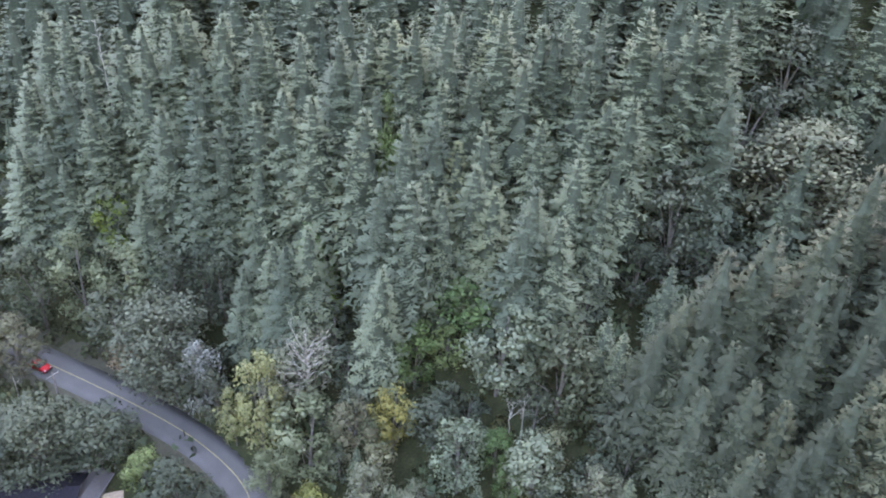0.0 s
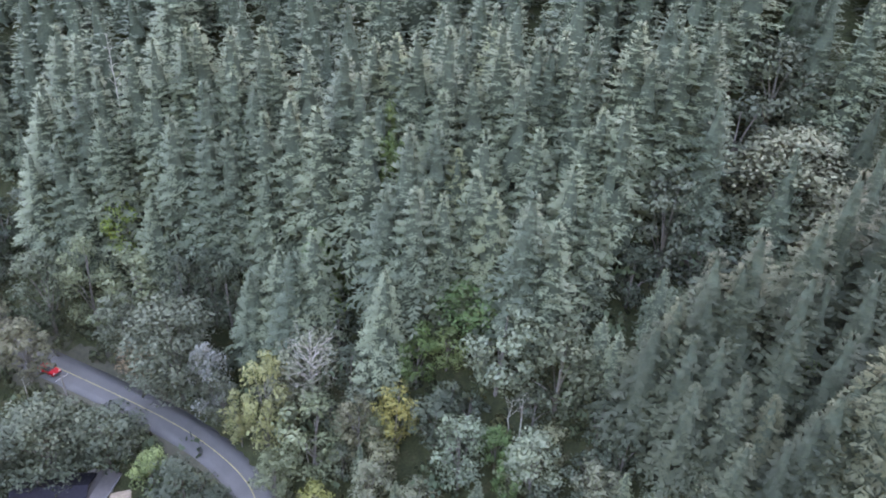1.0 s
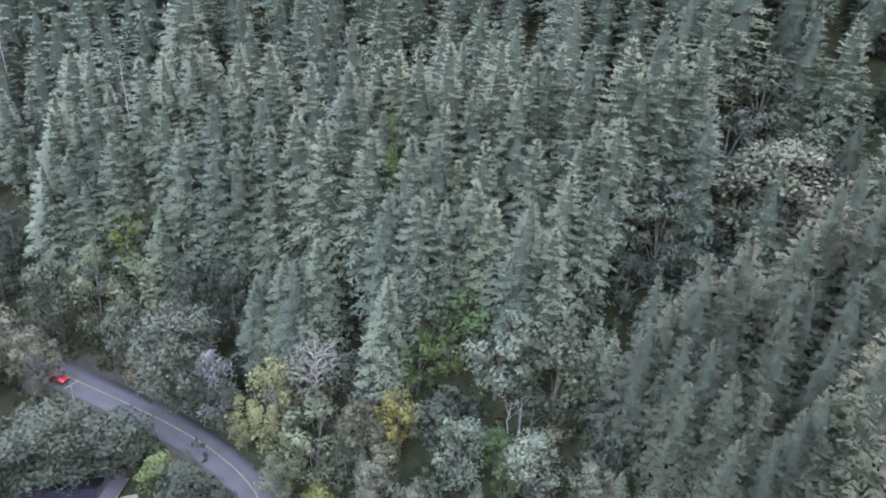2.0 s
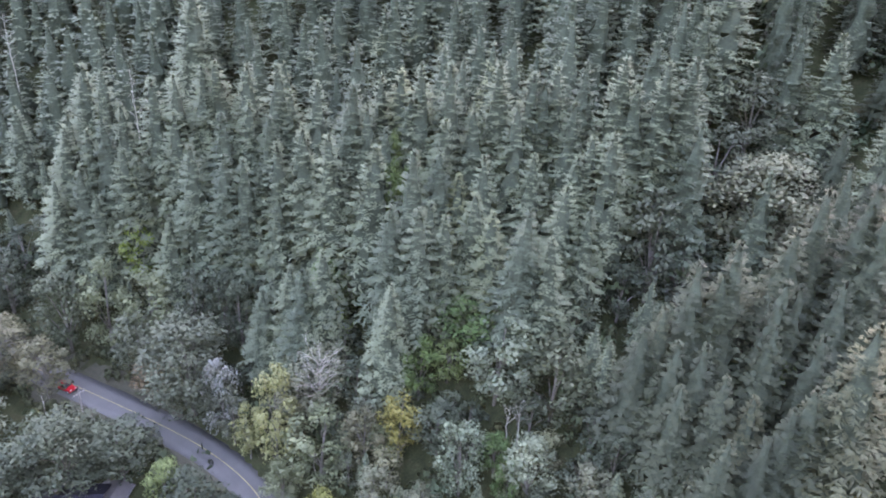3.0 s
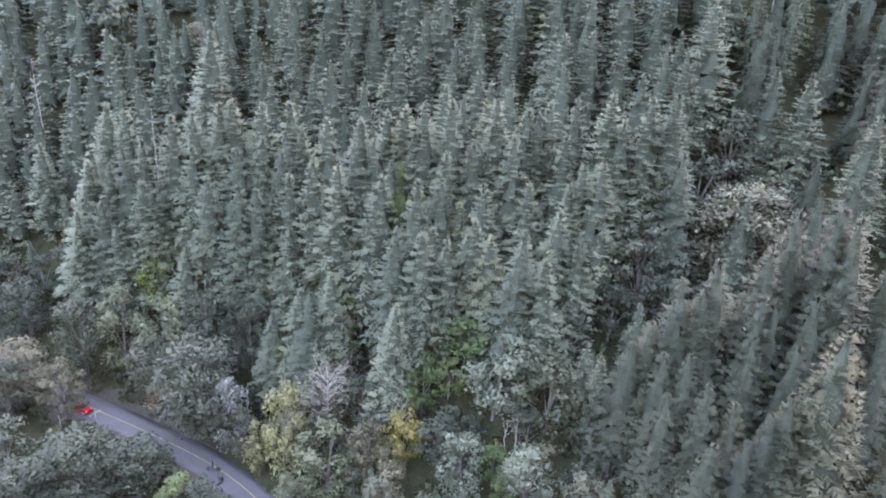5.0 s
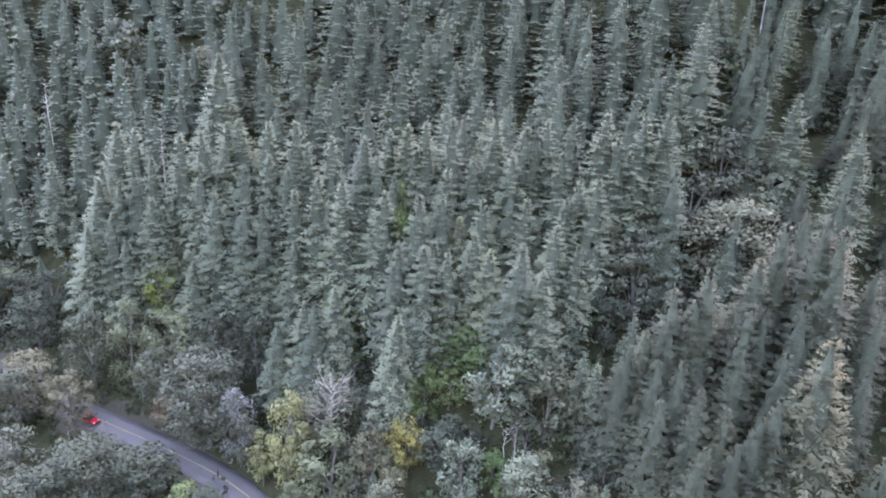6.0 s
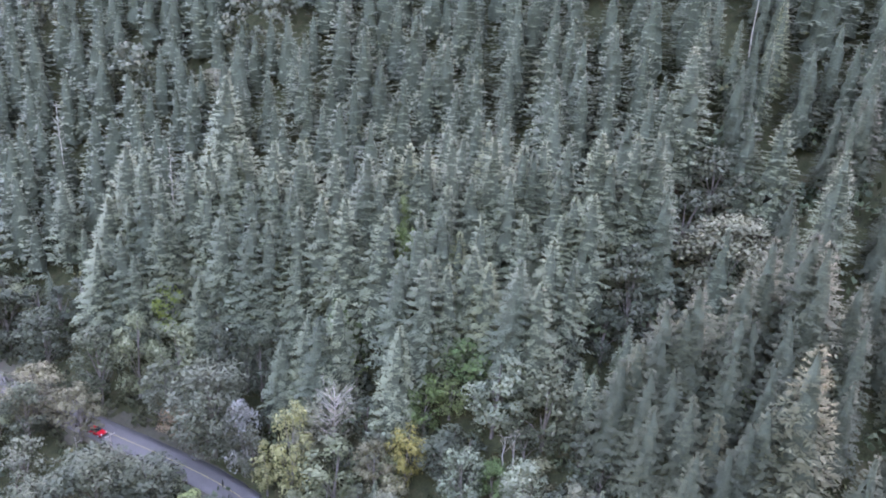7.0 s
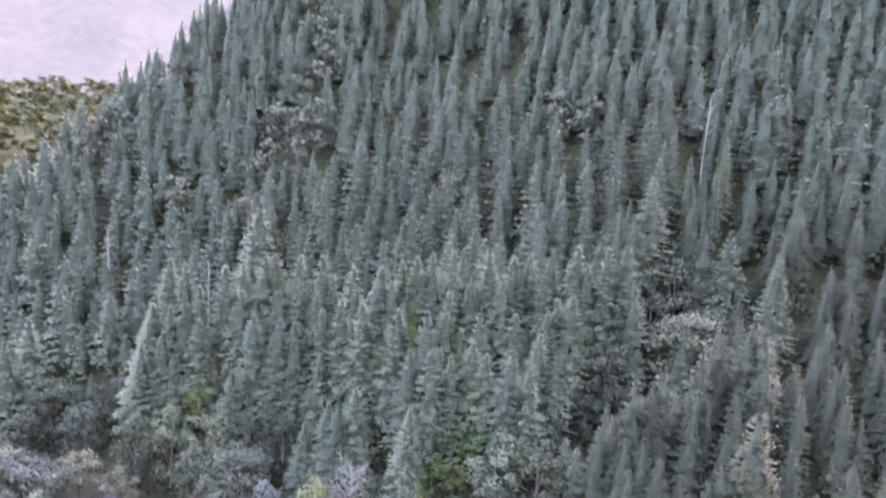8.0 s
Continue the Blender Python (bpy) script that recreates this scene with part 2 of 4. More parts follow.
# ---- trees ----
def with_normals(kites, outward, blend=0.6):
    """Adds soft normals: each piece's own, leaned towards the way out of the crown, and winds the piece to match."""
    own = np.cross(kites[:, 1] - kites[:, 0], kites[:, 2] - kites[:, 0])
    own /= np.linalg.norm(own, axis=1)[:, None] + 1e-9
    mean = outward.mean(1)
    away = np.einsum("ij,ij->i", own, mean) < 0
    kites = kites.copy()
    outward = outward.copy()
    kites[away] = kites[away][:, ::-1]
    outward[away] = outward[away][:, ::-1]
    own[away] *= -1
    nrm = outward * blend + own[:, None] * (1 - blend)
    nrm /= np.linalg.norm(nrm, axis=2)[..., None] + 1e-9
    return np.concatenate((kites, nrm), 2)


def cone_outward(kites, rise=1.0):
    """The way out of a conical crown round the z axis."""
    out = kites.copy()
    out[..., 2] = 0
    r = np.linalg.norm(out, axis=2)[..., None]
    out /= r + 0.25
    out[..., 2] = rise
    return out / np.linalg.norm(out, axis=2)[..., None]


def kites_to_mesh(name, kites, mat):
    v = kites[..., :3].reshape(-1, 3)
    if kites.shape[1] == 3:
        f = np.arange(len(v)).reshape(-1, 3)
    else:
        i = np.arange(len(kites)) * 4
        f = np.concatenate((np.stack((i, i + 1, i + 2), 1), np.stack((i, i + 2, i + 3), 1)))
    me = mesh_from(name, v, f, mat, True)
    if kites.shape[2] == 6:
        soft = me.attributes.new("custom_normal", "FLOAT_VECTOR", "POINT")
        soft.data.foreach_set("vector", np.ascontiguousarray(kites[..., 3:], np.float32).ravel())
    return me


def blades(rng, c, d, ln, slim):
    """Slim pointed sprays at c along d, drooping at their sides."""
    up = np.array([[0, 0, 1.0]]) + rng.normal(0, 0.3, (len(c), 3))
    s = np.cross(d, up)
    s *= (ln * rng.uniform(0.75, 1.25, len(c)) * slim)[:, None] / (np.linalg.norm(s, axis=1)[:, None] + 1e-9)
    drop = np.zeros_like(s)
    drop[:, 2] = -0.08 * ln
    mid = c + d * (ln * 0.4)[:, None]
    return np.stack((c, mid + s + drop, c + d * ln[:, None], mid - s + drop), 1)


def fir_kites(rng, height, radius, levels, around, pairs, loose, tuft=0.9, base=0.08, ragged=0.2, slim=0.15, droop=0.22, core_rows=16, core_sides=9, core=0.54):
    """The crown of a fir as pieces: boughs in loose whorls, feathered on both sides with drooping sprays, and the
    boughs' inner parts, dark with painted-in crown shade.
    """
    full = rng.uniform(0.80, 0.96)

    def shape_at(u):
        return np.minimum(1.0, 1.16 * (1 - u) ** full) * np.minimum(1.0, 0.78 + 1.6 * u)

    u = (np.repeat(np.arange(levels), around) + rng.uniform(-0.4, 0.4, levels * around)) / levels
    u = np.clip(u, 0.0, 0.985)
    u = u[rng.random(len(u)) < np.minimum(0.5 + 0.6 * (1 - u), 0.5 + 1.3 * u)]
    n = len(u)
    a = rng.uniform(0, 6.28) + np.arange(n) * 2.399 + rng.normal(0, 0.3, n)
    reach = (radius * shape_at(u) + 0.1) * rng.uniform(1 - 1.5 * ragged, 1 + ragged, n)
    lift = (-0.26 + 0.85 * u) + rng.normal(0, 0.07, n)
    root = np.stack((np.zeros(n), np.zeros(n), height * (base + (1 - base) * u)), 1)
    ax = np.stack((np.cos(a), np.sin(a), lift), 1)
    size = 0.45 + 0.6 * (1 - u)

    def on_bough(k):
        p = root + ax * (reach * k)[:, None]
        p[:, 2] -= 0.12 * reach * k * k
        return p

    out = []
    for i in range(pairs):
        for sgn in (-1, 1):
            k = 0.34 + 0.66 * (i + 0.5 + rng.uniform(-0.4, 0.4, n)) / pairs
            turn = a + sgn * rng.normal(0.85, 0.2, n)
            d = np.stack((np.cos(turn), np.sin(turn), lift - droop + rng.normal(0, 0.22, n)), 1)
            ln = tuft * size * rng.uniform(0.55, 1.1, n) * (1.25 - 0.6 * k) + 0.06 * reach
            out.append(blades(rng, on_bough(k), d, ln, slim))
    d = ax.copy()
    d[:, 2] -= droop
    out.append(blades(rng, on_bough(np.full(n, 0.8)), d, reach * 0.16 + 0.3 * tuft * size, slim))
    for i in range(loose):
        k = np.sqrt(rng.uniform(0.16, 0.96, n))
        c = on_bough(k)
        swing = a + rng.normal(0, 0.3, n)
        c[:, 0], c[:, 1] = np.cos(swing) * reach * k, np.sin(swing) * reach * k
        c[:, 2] += rng.normal(0, 0.2, n)
        turn = swing + rng.normal(0, 0.8, n)
        dip = rng.normal(0.1 - droop, 0.4, n) + 0.8 * u
        d = np.stack((np.cos(turn) * np.cos(dip), np.sin(turn) * np.cos(dip), np.sin(dip)), 1)
        out.append(blades(rng, c, d, tuft * size * rng.uniform(0.5, 1.0, n), slim * 1.2))
    # the leader
    m = 10
    c = np.column_stack((np.zeros(m), np.zeros(m), height * rng.uniform(0.955, 0.985, m)))
    turn = rng.uniform(0, 6.28, m)
    out.append(blades(rng, c, np.stack((np.cos(turn) * 0.35, np.sin(turn) * 0.35, np.ones(m)), 1), rng.uniform(0.5, 0.9, m), slim))
    kites = np.concatenate(out)
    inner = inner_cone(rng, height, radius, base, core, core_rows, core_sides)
    return with_normals(kites, cone_outward(kites), 0.9), inner


def inner_cone(rng, height, radius, base=0.06, wide=0.7, rows=12, sides=8):
    """The dense middle of a fir, its crown shade painted dark: an uneven cone with ledges where the boughs leave it."""
    u = np.linspace(0.0, 0.965, rows + 1)
    r = radius * wide * np.minimum(1.0, 1.12 * (1 - u) ** 0.9) * np.minimum(1.0, 0.8 + 1.6 * u)
    an = np.arange(sides) * 2 * math.pi / sides
    rough = r[:, None] * rng.uniform(0.6, 1.25, (rows + 1, sides))
    z = height * (base + (1 - base) * u)[:, None] + rng.normal(0, 0.016 * height, (rows + 1, sides))
    ring = np.stack((np.cos(an)[None] * rough, np.sin(an)[None] * rough, z), 2)
    ring = np.concatenate((ring, ring[:, :1]), 1)
    faces = np.stack((ring[:-1, :-1], ring[:-1, 1:], ring[1:, 1:], ring[1:, :-1]), 2).reshape(-1, 4, 3)
    return with_normals(faces, cone_outward(faces), 0.6)


def tube(points, radii, sides=6):
    """A tapered limb along points."""
    points, radii = np.asarray(points, float), np.asarray(radii, float)
    d = np.gradient(points, axis=0)
    d /= np.linalg.norm(d, axis=1)[:, None]
    ref = np.array([0.31, 0.95, 0.05])
    a = np.cross(d, ref)
    a /= np.linalg.norm(a, axis=1)[:, None]
    b = np.cross(d, a)
    an = np.arange(sides) * 2 * math.pi / sides
    v = points[:, None] + radii[:, None, None] * (a[:, None] * np.cos(an)[None, :, None] + b[:, None] * np.sin(an)[None, :, None])
    f = []
    for i in range(len(points) - 1):
        for j in range(sides):
            k = (j + 1) % sides
            f.append((i * sides + j, i * sides + k, (i + 1) * sides + k, (i + 1) * sides + j))
    return v.reshape(-1, 3), np.array(f)


def joined(pieces):
    v, f, base = [], [], 0
    for pv, pf in pieces:
        v.append(pv)
        f.append(pf + base)
        base += len(pv)
    return np.concatenate(v), np.concatenate(f)


def crown_blobs(rng, height, radius, lobes, base):
    """Places and sizes of the leaf masses of a broad-leaved crown."""
    out = []
    mid, half = height * (base + 1) / 2, height * (1 - base) / 2
    for i in range(lobes):
        h = rng.uniform(-0.95, 0.9)
        wide = math.sqrt(max(0.05, 1 - abs(h + 0.1) ** 2.2))
        a = i * 2.399 + rng.normal(0, 0.4)
        r = radius * wide * math.sqrt(rng.uniform(0.12, 0.85))
        size = rng.uniform(0.26, 0.42)
        out.append((r * math.cos(a), r * math.sin(a), mid + h * half * 0.86, radius * size))
    return np.array(out)


def leaf_kites(rng, blobs, per, leaf):
    out = []
    for x, y, z, r in blobs:
        n = max(12, int(per * rng.uniform(0.75, 1.25)))
        d = rng.normal(0, 1, (n, 3))
        d[:, 2] += 0.55
        d /= np.linalg.norm(d, axis=1)[:, None]
        c = np.array([x, y, z]) + d * (r * rng.uniform(0.6, 1.12, n))[:, None] * np.array([1, 1, 0.85])
        t = rng.normal(0, 1, (n, 3)) + d * 0.35
        t[:, 2] -= 0.45
        t /= np.linalg.norm(t, axis=1)[:, None]
        ln = leaf * rng.uniform(0.6, 1.5, n)
        nrm = d + rng.normal(0, 0.45, (n, 3))
        s = np.cross(t, nrm)
        s /= np.linalg.norm(s, axis=1)[:, None] + 1e-9
        w = ln * rng.uniform(0.3, 0.5, n)
        st, tp = c - t * (ln / 2)[:, None], c + t * (ln / 2)[:, None]
        m = c + t * (ln * 0.05)[:, None]
        k = np.stack((st, m + s * w[:, None], tp, m - s * w[:, None]), 1)
        o = d + np.array([0, 0, 0.35])
        o /= np.linalg.norm(o, axis=1)[:, None]
        out.append(with_normals(k, np.repeat(o[:, None], 4, 1), 0.8))
    return np.concatenate(out)


def limb_pieces(rng, height, radius, base, blobs, thick, count=9):
    """Trunk and the limbs that reach into the leaf masses."""
    bend = rng.normal(0, 0.02 * height, 2)
    zs = np.linspace(0, 1, 6)
    stem = np.column_stack((bend[0] * zs ** 2, bend[1] * zs ** 2, height * 0.8 * zs - 1.2 * (zs == 0)))
    pieces = [tube(stem, thick * (1 - 0.82 * zs), 7)]
    for b in blobs[rng.permutation(len(blobs))[:count]]:
        u = np.clip((b[2] / height - 0.25) * rng.uniform(0.5, 0.9), 0.12, 0.9)
        root = np.array([np.interp(u, zs, stem[:, k]) for k in range(3)])
        mid = root + (b[:3] - root) * 0.5 + np.array([0, 0, 0.05 * height])
        pieces.append(tube([root, mid, b[:3]], np.array([0.42, 0.26, 0.1]) * thick, 5))
    return pieces


def part(name, me, parent, label=""):
    ob = new(name, me)
    ob.parent = parent
    return tagged(ob, label)


def fir_kind(seed, levels=40, around=8, pairs=5, loose=5, tuft=0.96, ragged=0.12, needle_mat=None):
    """A fir 30 m high and 8 m wide; scaled where it is placed."""
    rng = np.random.default_rng(seed)
    tree = new("fir_tree")
    v, f = joined([tube([(0, 0, -1.5), (0, 0, 8), (0.1, 0, 20), (0, 0.05, 29.6)], (0.42, 0.33, 0.12, 0.02), 7)])
    part("trunk", mesh_from("fir_trunk", v, f, FIR_BARK, True), tree)
    needles, twigs = fir_kites(rng, 30.0, 4.0, levels, around, pairs, loose, tuft, rng.uniform(0.04, 0.14), ragged)
    part("crown", kites_to_mesh("fir_crown", needles, needle_mat or FIR_NEEDLES), tree)
    part("inner_foliage", kites_to_mesh("fir_inner_foliage", twigs, INNER_SHADE_NEEDLES), tree, "inner parts of the boughs, darkened by painted-in shade")
    return tree


def broad_kind(seed, colour, height=20.0, radius=5.0, base=0.22, lobes=42, per=72, leaf=0.6):
    """A broad-leaved tree 20 m high and 10 m wide; scaled where it is placed."""
    rng = np.random.default_rng(seed)
    tree = new("broadleaf_tree")
    blobs = crown_blobs(rng, height, radius, lobes, base)
    v, f = joined(limb_pieces(rng, height, radius, base, blobs, 0.32))
    part("trunk", mesh_from("broadleaf_trunk", v, f, PALE_BARK, True), tree)
    part("crown", kites_to_mesh("broadleaf_crown", leaf_kites(rng, blobs, per, leaf), LEAVES[colour]), tree)
    return tree


used = set()
taken = []


def plant(kind, x, y, height, width, rng, nominal, label, group):
    """Stands a copy of the kind on the ground, scaled to its height and width."""
    z = float(ground_height(x, y)) - 0.1
    w = width / nominal[1]
    m = pose(x, y, z, rng.normal(0, 1.2), rng.normal(0, 1.2), rng.uniform(0, 360)) @ Matrix.Diagonal((w, w * rng.uniform(0.92, 1.08), height / nominal[0], 1))
    if kind.name in used:
        ob = copy_thing(kind, m @ Matrix.Diagonal([1 / k for k in kind.scale] + [1]))
    else:
        used.add(kind.name)
        ob = kind
        ob.matrix_basis = m
    taken.append((x, y, width / 2))
    return tagged(ob, label, "tree", group)


# places on the slope: x, y, height, crown width
FIRS_A = [
    (41.2, 60.1, 19.3, 8.0), (43.7, 60.9, 21.7, 9.1), (36.1, 61.0, 19.1, 8.7), (45.6, 61.8, 23.1, 10.5),
    (51.4, 62.3, 30.1, 11.9), (48.7, 64.3, 22.5, 10.2), (40.9, 65.1, 18.1, 7.8), (36.5, 66.3, 20.9, 9.0),
    (31.7, 67.0, 20.3, 8.0), (47.8, 68.1, 22.0, 10.0), (42.7, 69.5, 22.2, 9.0), (34.5, 70.0, 22.4, 9.2),
    (31.1, 71.2, 22.3, 9.9), (50.9, 71.9, 23.8, 10.5), (43.3, 72.2, 25.5, 10.5), (46.1, 72.3, 23.8, 9.3),
    (27.3, 73.6, 22.0, 9.3), (29.8, 75.2, 24.0, 10.8), (55.5, 75.5, 29.0, 12.1), (39.1, 75.6, 30.2, 12.4),
    (34.4, 75.8, 29.4, 11.7), (37.3, 75.9, 26.9, 12.2),
]
FIRS_B = [
    (44.9, 77.4, 27.1, 12.4), (54.0, 77.9, 28.2, 12.7), (49.2, 78.7, 22.7, 10.4), (49.1, 79.9, 27.3, 10.9),
    (15.5, 86.2, 22.6, 10.0), (-8.4, 86.4, 23.8, 9.2), (10.6, 87.3, 27.4, 10.6), (20.4, 89.6, 21.4, 9.1),
    (46.4, 91.0, 24.3, 9.4), (16.9, 91.3, 23.4, 10.0), (-4.5, 91.7, 27.2, 12.5), (7.1, 91.9, 22.4, 9.6),
    (0.2, 93.0, 22.4, 8.9), (64.2, 93.4, 22.8, 9.4), (24.1, 95.2, 26.5, 10.9), (4.4, 95.2, 22.0, 9.4),
    (-23.7, 95.4, 22.5, 9.8), (-8.6, 95.5, 26.1, 11.0), (37.0, 96.3, 26.2, 11.4), (-3.0, 96.4, 21.5, 9.0),
    (-19.9, 96.5, 22.5, 9.5), (19.6, 96.6, 22.0, 10.0),
]
FIRS_C = [
    (20.9, 96.8, 24.6, 10.9), (12.8, 98.1, 22.4, 9.4), (-26.7, 98.6, 21.5, 8.6), (-31.5, 99.0, 19.1, 7.8),
    (-6.9, 99.3, 29.0, 11.2), (5.6, 99.5, 22.0, 8.8), (1.3, 100.4, 19.0, 8.0), (27.7, 100.5, 26.1, 10.6),
    (-2.0, 100.8, 24.1, 10.4), (31.9, 101.4, 27.9, 11.9), (34.9, 101.8, 27.4, 11.8), (18.8, 101.9, 25.3, 10.1),
    (25.2, 102.6, 29.0, 12.5), (-13.1, 102.8, 28.2, 12.5), (10.4, 103.2, 25.4, 9.8), (-1.9, 105.0, 24.2, 10.1),
    (8.9, 105.2, 18.1, 8.2), (3.3, 105.4, 23.7, 10.7), (20.6, 105.4, 27.9, 11.1), (-19.9, 106.3, 31.1, 12.2),
    (13.9, 106.4, 24.9, 10.4), (59.1, 106.9, 24.4, 10.7),
]
FIRS_D = [
    (-16.8, 107.0, 20.7, 9.0), (16.4, 107.0, 26.3, 10.2), (11.7, 107.0, 26.0, 10.8), (-11.3, 108.1, 23.7, 9.7),
    (31.1, 108.1, 23.0, 9.4), (-29.8, 108.1, 21.7, 9.1), (7.5, 108.9, 27.1, 11.7), (38.3, 109.0, 23.3, 10.5),
    (53.9, 109.3, 23.9, 9.2), (-22.5, 109.4, 24.6, 10.3), (-15.3, 109.8, 28.7, 11.7), (-0.9, 110.2, 27.2, 10.6),
    (-7.2, 110.3, 23.9, 10.8), (-25.8, 110.5, 30.0, 12.6), (-5.4, 110.6, 27.4, 11.5), (-17.4, 112.1, 31.0, 14.2),
    (5.0, 112.3, 23.9, 10.4), (-51.7, 112.5, 22.0, 9.8), (-36.9, 112.5, 26.9, 11.7), (42.9, 112.8, 27.2, 11.5),
    (-30.1, 112.9, 26.7, 11.2), (-40.0, 113.1, 27.5, 11.9),
]
FIRS_E = [
    (-34.6, 113.6, 22.4, 9.6), (-13.0, 114.0, 27.1, 11.6), (-10.1, 114.1, 26.1, 11.9), (-47.0, 116.8, 27.3, 11.5),
    (-32.7, 116.9, 27.4, 10.7), (-67.1, 118.3, 24.0, 9.7), (-24.4, 118.7, 27.2, 10.5), (-42.0, 119.0, 27.0, 10.5),
    (-37.6, 120.4, 25.5, 11.2), (-71.1, 120.6, 27.2, 11.4), (-29.4, 120.7, 26.3, 11.5), (-76.8, 120.7, 25.5, 10.0),
    (-61.6, 120.8, 27.3, 11.2), (-60.1, 121.2, 23.8, 10.5), (-32.0, 121.5, 30.0, 13.7), (-52.4, 122.8, 26.6, 10.7),
    (-49.2, 123.7, 22.0, 8.7), (-38.5, 124.3, 27.8, 11.5), (-66.3, 125.4, 29.0, 11.7), (-69.8, 126.2, 27.0, 11.6),
    (-76.3, 126.3, 29.0, 13.1), (-43.8, 126.4, 27.2, 12.1),
]
FIRS_F = [
    (-47.6, 126.4, 27.9, 12.4), (-62.8, 126.6, 28.6, 11.3), (-51.9, 126.8, 27.0, 10.3), (-57.0, 127.8, 28.5, 11.6),
    (-75.7, 129.6, 28.6, 12.0), (-116.4, 132.2, 25.8, 10.4), (-69.6, 132.9, 29.0, 11.9), (-111.7, 135.7, 27.5, 12.4),
    (-75.9, 137.1, 29.0, 12.3), (-52.7, 137.7, 30.0, 13.7), (-77.2, 139.2, 21.1, 9.6), (-92.4, 140.4, 22.0, 9.0),
]
OLIVE_LEAVED = [
    (48.6, 60.1, 10.4, 5.9), (-24.4, 78.3, 11.4, 6.8), (-18.5, 80.8, 15.7, 11.0), (-51.4, 86.8, 8.3, 7.4),
    (-55.7, 109.8, 18.0, 11.0), (-65.0, 110.6, 21.3, 9.1), (-57.3, 123.5, 10.7, 11.4), (-103.4, 132.9, 10.6, 11.0),
]
YELLOW_LEAVED = [
    (53.6, 60.6, 8.3, 5.5), (-17.0, 72.9, 10.6, 7.0), (-5.8, 79.2, 14.5, 6.5),
]
DULL_LEAVED = [
    (43.0, 61.5, 9.6, 5.4), (25.8, 69.7, 10.5, 5.8), (-32.4, 74.9, 8.7, 5.1), (-38.2, 76.3, 13.1, 9.4),
    (-71.8, 77.4, 12.5, 11.7), (0.3, 78.6, 10.3, 8.9), (17.5, 79.4, 16.2, 10.7), (-62.8, 82.8, 17.1, 15.1),
    (-53.6, 84.3, 13.8, 11.7), (-9.9, 87.0, 9.8, 6.8), (20.7, 87.0, 11.2, 6.4), (-2.0, 90.6, 13.1, 4.9),
    (27.9, 90.8, 11.3, 7.2), (-82.5, 97.4, 16.8, 8.7), (-36.7, 103.4, 17.5, 6.4), (-40.3, 106.2, 17.4, 6.6),
    (-73.6, 111.1, 19.7, 11.3), (-75.8, 120.7, 14.9, 7.4), (-90.1, 121.0, 15.8, 12.3), (-107.2, 124.4, 12.0, 11.0),
    (-102.4, 127.4, 16.2, 10.4), (-62.0, 128.3, 9.6, 7.5),
]
PALE_LEAVED = [
    (35.7, 63.8, 8.2, 8.4), (22.6, 67.2, 10.4, 6.6), (-1.4, 71.4, 6.6, 6.4), (-9.0, 72.4, 13.4, 7.2),
    (-24.2, 89.9, 9.2, 8.1), (-20.3, 90.3, 14.9, 10.5), (49.6, 96.8, 20.6, 18.8), (-35.0, 110.4, 10.0, 4.1),
    (-60.7, 160.4, 8.7, 9.4),
]
SILVER_LEAVED = [
    (31.0, 64.9, 6.4, 5.7), (14.2, 71.0, 12.7, 8.0), (4.1, 73.3, 15.4, 7.7), (9.0, 82.6, 18.1, 10.2),
    (33.5, 88.0, 8.8, 8.8),
]
LIME_LEAVED = [
    (30.9, 69.7, 4.7, 2.2), (45.9, 70.7, 14.7, 3.7), (49.7, 77.6, 3.3, 2.2), (-44.6, 79.9, 10.7, 6.2),
    (1.4, 87.1, 8.5, 6.2), (-16.5, 101.4, 9.9, 4.1), (-9.8, 108.7, 22.0, 4.2), (-11.6, 124.0, 4.0, 4.8),
]
GREEN_LEAVED = [
    (11.3, 71.1, 9.9, 4.6), (9.2, 74.6, 9.6, 4.9), (-3.1, 85.8, 12.7, 6.6), (5.8, 91.6, 10.3, 12.5),
    (-20.6, 100.7, 18.2, 4.8), (-8.6, 105.0, 21.4, 5.0), (-56.1, 135.3, 10.8, 4.2),
]
TAN_LEAVED = [
    (-11.3, 80.0, 12.2, 7.0), (-72.9, 99.2, 15.0, 8.8), (-83.5, 103.6, 14.6, 12.5), (-105.8, 105.9, 10.7, 11.0),
]
LEMON_LEAVED = [
    (-26.8, 85.2, 23.3, 7.4), (-32.2, 88.3, 12.8, 5.4),
]
GREY_LEAVED = [
    (-35.9, 91.5, 14.3, 5.6), (38.1, 92.7, 14.4, 11.2), (32.4, 93.4, 20.7, 8.3), (-45.0, 97.7, 23.5, 16.0),
    (42.5, 102.8, 16.0, 10.5), (-56.8, 103.7, 17.7, 8.9), (-46.2, 106.9, 19.0, 6.6), (59.4, 109.2, 11.2, 9.1),
    (48.9, 109.6, 15.3, 11.5), (-49.0, 114.2, 9.7, 5.1), (-12.0, 125.3, 4.3, 5.2),
]
WHITE_LEAVED = [
    (-37.8, 93.0, 18.7, 6.9),
]
BRIGHT_LEAVED = [
    (-18.4, 98.3, 7.6, 6.4), (-60.1, 118.1, 15.7, 6.1), (-70.9, 132.4, 7.3, 2.8),
]
RUST_LEAVED = [
    (-53.9, 102.2, 8.9, 7.4),
]
rng = np.random.default_rng(11)
FIR_KINDS = [fir_kind(s, levels=int(28 + 2 * (s % 4)), ragged=0.08 + 0.03 * (s % 3)) for s in range(21, 30)]
